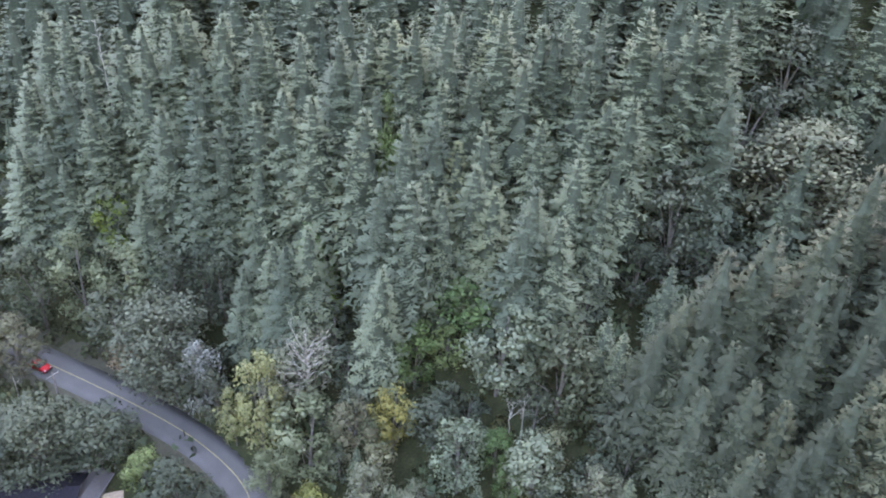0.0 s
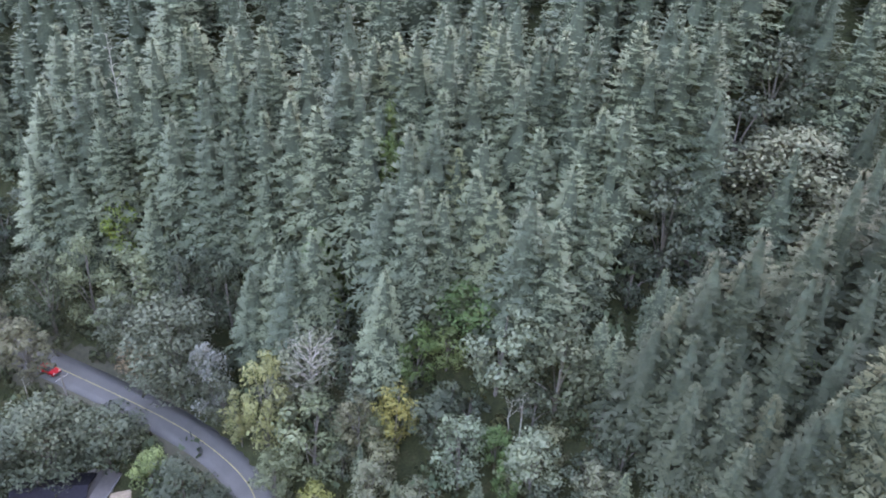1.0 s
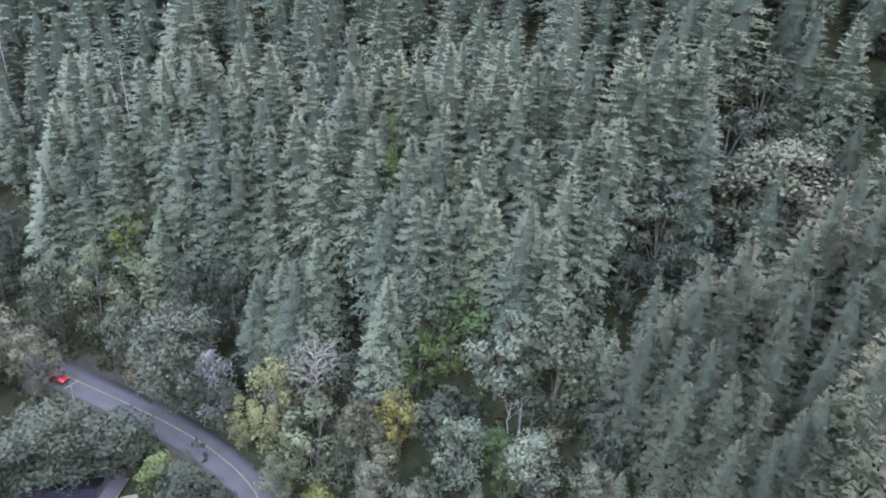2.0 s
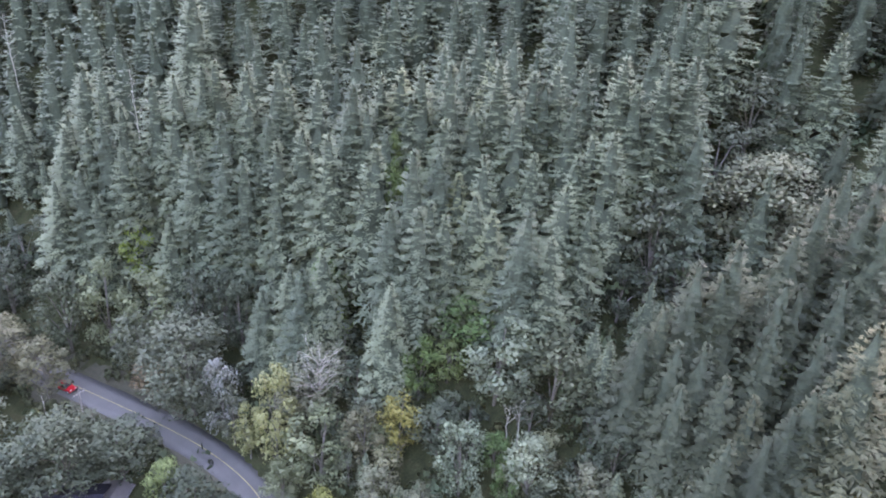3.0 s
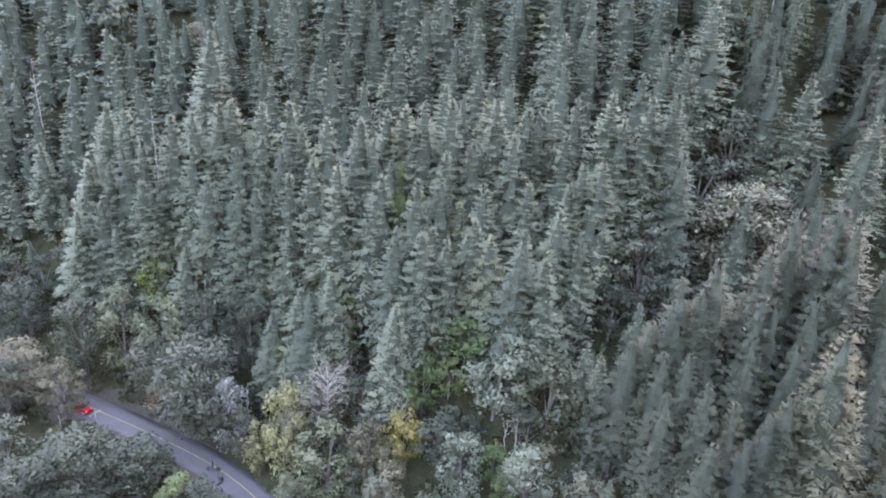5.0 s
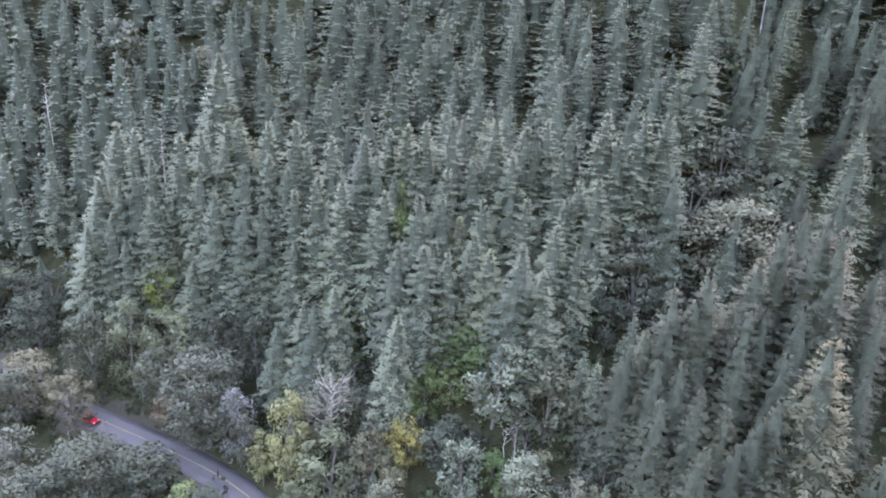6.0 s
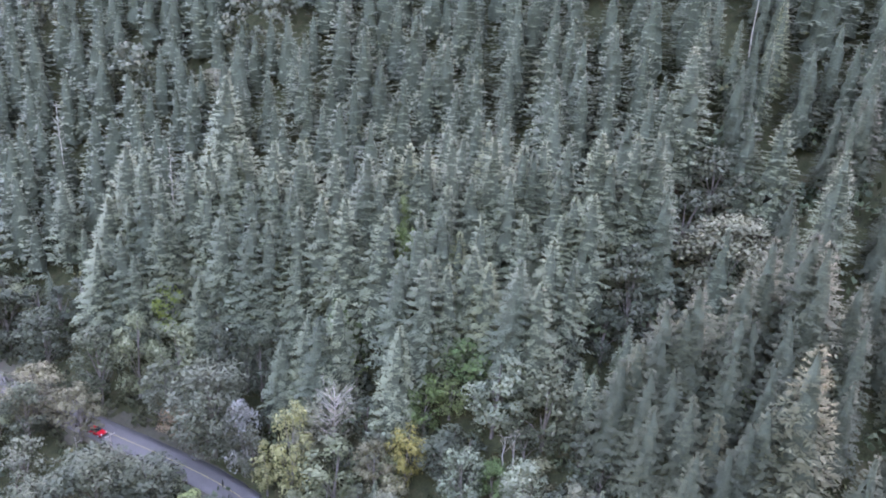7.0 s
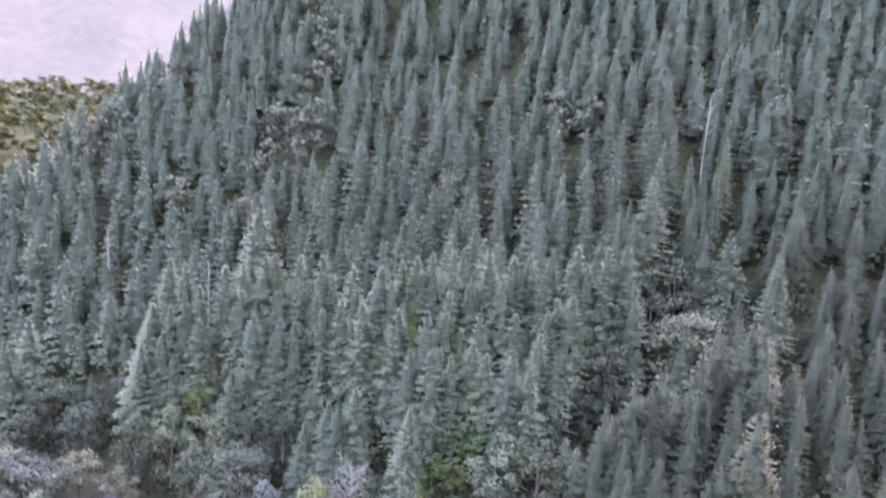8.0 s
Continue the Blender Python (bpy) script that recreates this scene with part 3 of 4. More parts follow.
OLIVE_KINDS = [fir_kind(s, levels=int(26 + 2 * (s % 4)), ragged=0.12, needle_mat=OLIVE_SHADED_NEEDLES) for s in range(31, 35)]
FIR_LABEL = "tall dark grey-green fir standing on the shaded slope"
for i, (x, y, h, w) in enumerate(FIRS_A + FIRS_B + FIRS_C + FIRS_D + FIRS_E + FIRS_F):
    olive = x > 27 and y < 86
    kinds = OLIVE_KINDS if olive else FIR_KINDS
    plant(kinds[i % len(kinds)], x, y, h, w * 1.12, rng, (30.0, 8.0), "olive-green fir with drooping boughs low on the slope, shade painted in" if olive else FIR_LABEL, "firs on the slope")
BROAD_LABEL = {
    "pale": "broad-leaved tree with pale dusty green crown", "grey": "broad-leaved tree with grey-green clumped crown",
    "olive": "big olive-green maple with a clumped crown", "dull": "dull dark green broad-leaved tree in the understorey",
    "silver": "maple with pale silvery green clumps of leaves", "green": "fresh green broad-leaved tree among the firs",
    "lime": "yellow-green young maple at the forest edge", "bright": "bright lime-yellow small tree among the firs",
    "yellow": "maple turning yellow and orange", "lemon": "pale yellow-green broad-leaved tree near the road",
    "white": "broad-leaved tree with bleached whitish hanging leaves", "rust": "low broad-leaved tree with rusty brown leaves",
    "tan": "tan-leaved tree with a white trunk beside the road",
}
STANDS = {
    "olive": OLIVE_LEAVED,
    "yellow": YELLOW_LEAVED,
    "dull": DULL_LEAVED,
    "pale": PALE_LEAVED,
    "silver": SILVER_LEAVED,
    "lime": LIME_LEAVED,
    "green": GREEN_LEAVED,
    "tan": TAN_LEAVED,
    "lemon": LEMON_LEAVED,
    "grey": GREY_LEAVED,
    "white": WHITE_LEAVED,
    "bright": BRIGHT_LEAVED,
    "rust": RUST_LEAVED,
}
for c_no, (colour, stand) in enumerate(STANDS.items()):
    slim = [t for t in stand if t[3] <= 11.5]
    wide = [t for t in stand if 11.5 < t[3] <= 14]
    broad = [t for t in stand if t[3] > 14]
    for trees, lobes, per, leaf in ((slim, 38, 70, 0.47), (wide, 56, 90, 0.38), (broad, 100, 110, 0.30)):
        kinds = [broad_kind(100 + 7 * c_no + k + lobes, colour, base=(0.08, 0.16, 0.04)[k % 3], lobes=lobes, per=per, leaf=leaf) for k in range(min(3, len(trees)))]
        for i, (x, y, h, w) in enumerate(trees):
            plant(kinds[i % len(kinds)], x, y, h, w * 1.05, rng, (20.0, 10.0), BROAD_LABEL[colour], "broad-leaved trees")

# ---- the forest between and behind them ----
def free_places(rng, x0, x1, y0, y1, step, keep, crowd):
    """Jittered places on a loose grid that leave the planted trees and the road free."""
    out = []
    held = np.array(taken)
    for gy_ in np.arange(y0, y1, step):
        for gx_ in np.arange(x0, x1, step):
            x, y = gx_ + rng.uniform(-0.42, 0.42) * step, gy_ + rng.uniform(-0.42, 0.42) * step
            if not keep(x, y):
                continue
            if len(held) and np.min(np.hypot(held[:, 0] - x, held[:, 1] - y) - crowd * held[:, 2]) < 0:
                continue
            out.append((x, y))
    return out


def on_slope(x, y):
    return y > float(curve(FOOT_X, FOOT_Y, x)) + 6


def in_front(x, y):
    """The part of the slope that lies lowest and nearest."""
    return on_slope(x, y) and -95 < x < 90 and y < np.interp(x, [-120, -60, 0, 60, 110], [150, 134, 117, 111, 108])


YOUNG_KINDS = [fir_kind(s, levels=28, around=7, pairs=3, loose=2, tuft=1.1) for s in range(40, 44)]
# broad-leaved understorey on the lower slope
FILL = [broad_kind(500 + k, ("dull", "grey", "olive", "dull")[k], base=0.04, lobes=22, per=50, leaf=0.6) for k in range(4)]


def low_slope(x, y):
    return 6 < y - float(curve(FOOT_X, FOOT_Y, x)) < 26 and -90 < x < 60


for i, (x, y) in enumerate(free_places(rng, -90, 60, 46, 135, 6.0, low_slope, 0.45)):
    h = rng.uniform(5, 9.5)
    plant(FILL[i % 4], x, y, h, h * rng.uniform(0.65, 0.9), rng, (20.0, 10.0), "low shaded broad-leaved tree under the firs", "broad-leaved trees")

for i, (x, y) in enumerate(((-96, 130), (-105, 134), (-114, 139), (-89, 127), (-122, 142), (-80, 90), (-89, 97), (-95, 102), (-77, 82), (-92, 88), (-101, 96), (-86, 82), (-93, 106), (-100, 108), (-107, 110))):
    plant(FILL[i % 4], x, y, 11.5, 9.5, rng, (20.0, 10.0), "low shaded broad-leaved tree under the firs", "broad-leaved trees")

near = free_places(rng, -100, 92, 40, 150, 6.2, in_front, 0.8)
for i, (x, y) in enumerate(near):
    run = y - float(curve(FOOT_X, FOOT_Y, x))
    h = (np.interp(run, [5, 30, 55], [8, 15, 22]) if x < 40 else 18.0) * rng.uniform(0.8, 1.15)
    kinds = YOUNG_KINDS if x < 38 else OLIVE_KINDS
    plant(kinds[i % len(kinds)], x, y, h, h * rng.uniform(0.38, 0.45), rng, (30.0, 8.0), "younger grey-green fir filling the shaded slope", "firs on the slope")


# firs that hide the foot of the tall dead one
for i, (dx, dy, h) in enumerate(((-4, -4, 19), (1.5, -6, 20), (5, -2, 21), (-7, 1, 20), (-2, -10, 19))):
    plant(FIR_KINDS[i], 57 + dx, 127 + dy, h, h * 0.29, rng, (30.0, 8.0), FIR_LABEL, "firs on the slope")


def spread(sets, places, rng, heights, widths, nominal):
    """Copies of the kinds in each set over the places, one array for each set."""
    outs = [[] for _ in sets]
    for i, (x, y) in enumerate(places):
        h = rng.uniform(*heights)
        w = h * rng.uniform(*widths) / nominal[1]
        a = rng.uniform(0, 6.28)
        ca, sa = math.cos(a), math.sin(a)
        z = float(ground_height(x, y)) - 0.2
        for kinds, out in zip(sets, outs):
            k = kinds[i % len(kinds)]
            v = np.empty(k.shape, np.float32)
            v[..., 0] = (k[..., 0] * ca - k[..., 1] * sa) * w + x
            v[..., 1] = (k[..., 0] * sa + k[..., 1] * ca) * w + y
            v[..., 2] = k[..., 2] * h / nominal[0] + z
            v[..., 3] = k[..., 3] * ca - k[..., 4] * sa
            v[..., 4] = k[..., 3] * sa + k[..., 4] * ca
            v[..., 5] = k[..., 5]
            out.append(v)
    return [np.concatenate(out) for out in outs]


def in_woods(x, y):
    """Every forested place that the way ever looks at, past the planted front."""
    if not on_slope(x, y) or y > 265 or in_front(x, y):
        return False
    q = -(x - CREST[0]) * CREST[4] + (y - CREST[1]) * CREST[3]
    return -0.66 * (y + 70) < x < 0.66 * (y + 70) and q < 24


LEAVES_FAR = foliage("floor_leaves", (0.044, 0.058, 0.040), (0.066, 0.078, 0.052), (0.10, 0.092, 0.056), False)
far_rng = np.random.default_rng(5)
places = [p for p in free_places(far_rng, -200, 200, 36, 290, 6.8, in_woods, 0.7)]
patchy = [p for p in places if noise.noise(Vector((p[0] * 0.03, p[1] * 0.03, 3.1))) > 0.28 and far_rng.random() < 0.75]
chosen = set(patchy)
firs = [p for p in places if p not in chosen]
FINE_FIRS = [fir_kites(np.random.default_rng(s), 30.0, 4.0, 26, 6, 3, 3, 1.15, 0.06, 0.1, 0.18, 0.24, 12, 8, 0.56) for s in range(50, 56)]
LOW_FIRS = [fir_kites(np.random.default_rng(s), 30.0, 4.0, 17, 5, 2, 2, 1.5, 0.06, 0.1, 0.21, 0.26, 9, 7, 0.60) for s in range(60, 68)]
close = [p for p in firs if math.hypot(p[0], p[1]) < 150 and p[0] > 50]
middle = [p for p in firs if p[0] <= 50 and math.hypot(p[0], p[1]) < 155]
away = [p for p in firs if math.hypot(p[0], p[1]) >= (150 if p[0] > 50 else 155)]
close_parts = spread(([k[0] for k in FINE_FIRS], [k[1] for k in FINE_FIRS]), close, far_rng, (16, 24), (0.42, 0.5), (30.0, 8.0))
away_parts = spread(([k[0] for k in LOW_FIRS], [k[1] for k in LOW_FIRS]), away, far_rng, (14, 23), (0.47, 0.57), (30.0, 8.0))
middle_parts = spread(([k[0] for k in FINE_FIRS], [k[1] for k in FINE_FIRS]), middle, far_rng, (16, 25), (0.44, 0.53), (30.0, 8.0))
inner = np.concatenate((close_parts[1], middle_parts[1], away_parts[1]))
LOW_FIRS = [k[0] for k in LOW_FIRS]
woods = new("fir_woods", kites_to_mesh("fir_woods", np.concatenate((middle_parts[0], away_parts[0])), WOODS_NEEDLES))
tagged(new("olive_fir_woods", kites_to_mesh("olive_fir_woods", close_parts[0], CLOSE_SHADED_NEEDLES)), "olive-green fir forest on the near flank of the slope, shade painted in", "forest", kind="stuff")
tagged(woods, "dense dark fir forest covering the steep hillside", "forest", kind="stuff")
tagged(new("woods_inner_foliage", kites_to_mesh("woods_inner_foliage", inner, WOODS_INNER_SHADE)), "dense foliage inside the forest crowns, dark with painted-in shade", "foliage", kind="stuff")
LOW_BROAD = []
for s in range(70, 75):
    r = np.random.default_rng(s)
    LOW_BROAD.append(leaf_kites(r, crown_blobs(r, 20.0, 5.0, 20, 0.2), 21, 1.05))
WOODS_LEAVES = foliage("woods_leaves", (0.070, 0.090, 0.064), (0.100, 0.118, 0.082), (0.130, 0.134, 0.092), False)
broad_woods = new("broadleaf_woods", kites_to_mesh("broadleaf_woods", spread([LOW_BROAD], patchy, far_rng, (14, 20), (0.45, 0.62), (20.0, 10.0))[0], WOODS_LEAVES))
tagged(broad_woods, "patches of pale grey-green broad-leaved trees among firs", "forest", kind="stuff")


def by_the_road(x, y):
    """The valley floor on both sides of the road, up the valley."""
    return x < -92 and 55 < y < float(curve(FOOT_X, FOOT_Y, x)) + 8 and abs(y - float(curve(ROAD_X, ROAD_Y, x))) > 7


floor_rng = np.random.default_rng(6)
floor_places = free_places(floor_rng, -190, -88, 55, 160, 6.5, by_the_road, 0.8)
floor_woods = new("valley_floor_woods", kites_to_mesh("valley_floor_woods", np.concatenate((
    spread([LOW_BROAD], floor_places[::2] + floor_places[1::4], floor_rng, (9, 15), (0.5, 0.75), (20.0, 10.0))[0],
    spread([LOW_FIRS], floor_places[3::4], floor_rng, (15, 26), (0.27, 0.34), (30.0, 8.0))[0])), LEAVES_FAR))
tagged(floor_woods, "dark mixed trees on the valley floor by the road", "forest", kind="stuff")

# undergrowth
under_rng = np.random.default_rng(8)
SHRUB = []
for s in range(80, 84):
    r = np.random.default_rng(s)
    SHRUB.append(leaf_kites(r, np.array([(r.normal(0, 0.9), r.normal(0, 0.9), r.uniform(0.5, 1.3), r.uniform(0.7, 1.2)) for _ in range(4)]), 22, 0.44))


def undergrowth_here(x, y):
    away = np.min(np.hypot(path[:, 0] - x, path[:, 1] - y))
    return away > 7.6 and (y < 128 or x < -85) and under_rng.random() < 0.5


low_places = free_places(under_rng, -165, 95, 44, 165, 5.0, undergrowth_here, 0.0)
undergrowth = new("undergrowth", kites_to_mesh("undergrowth", spread([SHRUB], low_places, under_rng, (2.6, 6.0), (0.9, 1.5), (2.0, 3.4))[0], SHRUB_LEAVES))
brush = []
BRUSH = []
for s in range(86, 90):
    r = np.random.default_rng(s)
    BRUSH.append(leaf_kites(r, np.array([(r.normal(0, 0.9), r.normal(0, 0.9), r.uniform(0.3, 1.2), r.uniform(0.7, 1.2)) for _ in range(5)]), 24, 0.62))
BRUSH_LEAVES = foliage("brush_leaves", (0.056, 0.074, 0.042), (0.086, 0.098, 0.054), (0.120, 0.104, 0.060), False)
for sgn, near_edge, far_edge in ((1, 5.0, 8.2), (-1, 4.9, 7.0)):
    for i in range(len(path)):
        if path[i, 1] > 58 and under_rng.random() < 0.9:
            off = under_rng.uniform(near_edge, far_edge)
            p = path[i] + side[i] * sgn * off
            bush = spread([BRUSH], [(p[0], p[1])], under_rng, (1.4, 2.8), (0.9, 1.3), (2.0, 3.4))[0]
            bank = np.interp(sgn * off, [-9.0, -6.0, -4.2, 4.2, 5.2, 6.6, 8.5], [-4.5, -1.8, -0.25, -0.12, 0.5, 1.2, -1.0])
            lift = float(road_level(path[i, 0])) + bank - float(ground_height(p[0], p[1]))
            bush[..., 2] += max(lift, 0.0)
            brush.append(bush)
bank_brush = new("roadside_brush", kites_to_mesh("roadside_brush", np.concatenate(brush), BRUSH_LEAVES))
tagged(bank_brush, "low dark brush along both edges of the road", "brush", kind="stuff")
tagged(undergrowth, "dark green shrubs and ferns between the trunks", "undergrowth", kind="stuff")

# ---- the sunlit valley and the far mountains ----
valley_rng = np.random.default_rng(9)


def in_valley(x, y):
    d = math.hypot(x, y)
    return 300 < d < 1200 and -0.8 * (y + 60) < x < -0.22 * (y + 60) and -(x - CREST[0]) * CREST[4] + (y - CREST[1]) * CREST[3] > 55


far_places = [p for p in free_places(valley_rng, -950, -60, 190, 1250, 19.0, in_valley, 0.0) if valley_rng.random() < 0.8]
LOW_VALLEY = [fir_kites(np.random.default_rng(s), 30.0, 4.6, 9, 5, 1, 1, 2.4, 0.06, 0.2, 0.3, 0.24, 6, 6)[0] for s in range(90, 93)]
for s in range(94, 96):
    r = np.random.default_rng(s)
    LOW_VALLEY.append(leaf_kites(r, crown_blobs(r, 20.0, 5.0, 9, 0.1), 20, 1.7))
valley = new("valley_woods", kites_to_mesh("valley_woods", np.concatenate((
    spread([LOW_VALLEY[:3]], far_places[::4], valley_rng, (22, 34), (0.26, 0.36), (30.0, 8.0))[0],
    spread([LOW_VALLEY[3:]], far_places[1::3] + far_places[2::6], valley_rng, (18, 28), (1.0, 1.45), (20.0, 10.0))[0])), VALLEY_LEAVES))
tagged(valley, "sunlit yellow-green mixed forest beyond the spur", "forest", kind="stuff")

# distance haze put into the colour as a lavender glow on dark slopes
PAINTED_HAZE, n, l, b = material("painted_haze_mountain", 1.0)
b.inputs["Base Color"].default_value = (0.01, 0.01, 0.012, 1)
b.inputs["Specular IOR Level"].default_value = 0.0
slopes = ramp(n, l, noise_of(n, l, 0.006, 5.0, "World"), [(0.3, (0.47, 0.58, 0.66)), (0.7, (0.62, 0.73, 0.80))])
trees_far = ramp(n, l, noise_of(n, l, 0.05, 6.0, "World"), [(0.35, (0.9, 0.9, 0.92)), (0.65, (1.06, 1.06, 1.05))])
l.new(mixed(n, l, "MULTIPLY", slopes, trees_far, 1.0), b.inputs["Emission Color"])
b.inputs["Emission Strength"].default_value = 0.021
ang = np.linspace(radians(-75), radians(60), 90)
back = []
for r, up in ((1500, 0), (2000, 330), (2600, 720), (3300, 1150), (4000, 1500), (4500, 1400)):
    bump = 1 + 0.22 * np.sin(ang * 5.0 + r * 0.002) + 0.1 * np.sin(ang * 17.0 + r * 0.01) + 0.05 * np.sin(ang * 41 + r)
    back.append(np.column_stack((np.sin(ang) * r, np.cos(ang) * r, up * bump)))
back = np.stack(back, 1)
m_, k_ = back.shape[:2]
c = (np.arange(m_ - 1)[:, None] * k_ + np.arange(k_ - 1)[None, :]).ravel()
mountains = new("backdrop", mesh_from("far_mountains", back.reshape(-1, 3), np.stack((c, c + 1, c + k_ + 1, c + k_), 1), PAINTED_HAZE, True))
tagged(mountains, "lavender mountainside far beyond the valley, haze painted as a glow", "mountains", kind="structure")


# ---- dead trees ----
def dead_tree(seed, x, y, height, reach, branches, start, thick, label, spread_at=lambda u: 1.15 - 0.6 * u):
    """A leafless tree: a tapered trunk and crooked forking branches."""
    r = np.random.default_rng(seed)
    z = float(ground_height(x, y))
    tree = new("dead_tree")
    tree.location = (x, y, z)
    zs = np.linspace(0, 1, 7)
    stem = np.column_stack((np.cumsum(r.normal(0, 0.1, 7)), np.cumsum(r.normal(0, 0.1, 7)), height * zs - 0.8 * (zs == 0)))
    v, f = joined([tube(stem, thick * (1 - 0.85 * zs), 6)])
    part("trunk", mesh_from("dead_trunk", v, f, DEAD_WOOD, True), tree)
    for i in range(branches):
        u = start + (1 - start) * (i + 0.5) / branches
        root = np.array([np.interp(u, zs, stem[:, k]) for k in range(3)])
        a = i * 2.4 + r.normal(0, 0.3)
        ln = reach * spread_at(u) * r.uniform(0.6, 1.2)
        d = np.array([math.cos(a), math.sin(a), r.uniform(0.3, 1.2)])
        pts = [root, root + d * ln * 0.5 + r.normal(0, 0.08 * ln, 3), root + d * ln + np.array([0, 0, 0.15 * ln])]
        pieces = [tube(pts, np.array([0.38, 0.24, 0.06]) * thick, 4)]
        for j in range(3):
            o = pts[1] + (pts[2] - pts[1]) * (j * 0.3)
            e = o + (d + r.normal(0, 0.6, 3)) * ln * 0.4
            pieces.append(tube([o, (o + e) / 2 + r.normal(0, 0.04 * ln, 3), e], np.array([0.2, 0.14, 0.04]) * thick, 4))
        v, f = joined(pieces)
        part("branch", mesh_from("dead_branch", v, f, DEAD_WOOD, True), tree)
    return tagged(tree, label, "dead tree", "dead trees")


dead_tree(1, -19.4, 86.3, 16.5, 4.4, 44, 0.5, 0.14, "leafless pale grey tree with a wide twiggy crown", lambda u: 1.0 - 0.25 * u)
dead_tree(2, 11.0, 77.6, 8.0, 2.0, 6, 0.5, 0.15, "bare whitish snag with short forked branches")
dead_tree(3, 12.6, 77.0, 9.5, 1.7, 6, 0.55, 0.15, "bare whitish snag with short forked branches")
dead_tree(4, 26.6, 74.6, 5.5, 1.5, 5, 0.4, 0.12, "bare whitish snag with short forked branches")
dead_tree(5, 31.6, 72.6, 5.0, 2.4, 8, 0.4, 0.13, "leaning bare tree with twisted grey branches")
dead_tree(6, 57.0, 127.0, 28.0, 3.0, 9, 0.62, 0.13, "tall white dead fir standing above the forest")
dead_tree(7, -63.0, 132.0, 27.0, 1.8, 16, 0.5, 0.15, "grey dead fir with a bare top")
dead_tree(8, -98.6, 154.6, 26.0, 1.8, 14, 0.5, 0.15, "grey dead fir with a bare top")
dead_tree(9, -19.6, 81.9, 6.0, 1.6, 6, 0.5, 0.1, "small bare whitish tree at the forest edge")
dead_tree(10, -84.3, 93.9, 6.0, 0.4, 2, 0.5, 0.32, "broken pale dead trunk beside the road")
dead_tree(11, -72.8, 96.3, 5.0, 1.2, 4, 0.5, 0.14, "thin bare white trunk leaning beside the road")


# ---- beside and on the road ----
def shape(name, bm, mat, parent, label="", smooth=False):
    me = bpy.data.meshes.new(name)
    bmesh.ops.recalc_face_normals(bm, faces=bm.faces)
    bm.to_mesh(me)
    bm.free()
    for p in me.polygons:
        p.use_smooth = smooth
    me.materials.append(mat)
    return part(name, me, parent, label)


def box(bm, x0, x1, y0, y1, z0, z1, taper=0.0):
    """A block, narrowed at the top by taper."""
    vs = [bm.verts.new((x, y, z)) for z, k in ((z0, 0.0), (z1, taper)) for x, y in ((x0 + k, y0 + k), (x1 - k, y0 + k), (x1 - k, y1 - k), (x0 + k, y1 - k))]
    for f in ((3, 2, 1, 0), (4, 5, 6, 7), (0, 1, 5, 4), (1, 2, 6, 5), (2, 3, 7, 6), (3, 0, 4, 7)):
        bm.faces.new([vs[i] for i in f])
    return vs


def profile_block(bm, outline, half, inset=0.0, inset_from=99.0):
    """A side outline (x, z) given width; points above inset_from stand in by inset."""
    rows = []
    for sgn in (-1, 1):
        rows.append([bm.verts.new((x, sgn * (half - (inset if z > inset_from else 0.0)), z)) for x, z in outline])
    bm.faces.new(rows[0])
    bm.faces.new(list(reversed(rows[1])))
    k = len(outline)
    for i in range(k):
        j = (i + 1) % k
        bm.faces.new((rows[0][i], rows[1][i], rows[1][j], rows[0][j]))


def bevelled(bm, width):
    bmesh.ops.bevel(bm, geom=list(bm.edges), offset=width, segments=2, affect="EDGES", profile=0.6)
    return bm


RED_PAINT = plain("red_car_paint", (0.42, 0.012, 0.02), 0.25, 0.0, 0.05)
GLASS_DARK = plain("dark_car_glass", (0.02, 0.022, 0.025), 0.08, 0.0, 0.1)
RUBBER = plain("tyre_rubber", (0.025, 0.025, 0.025), 0.85)
ALLOY = plain("wheel_alloy", (0.45, 0.45, 0.46), 0.35, 0.9)
LAMP_GLASS = plain("lamp_glass", (0.75, 0.76, 0.78), 0.12)
TAIL_GLASS = plain("tail_lamp_glass", (0.35, 0.02, 0.02), 0.2)
BLACK_TRIM = plain("black_trim", (0.03, 0.03, 0.032), 0.6)


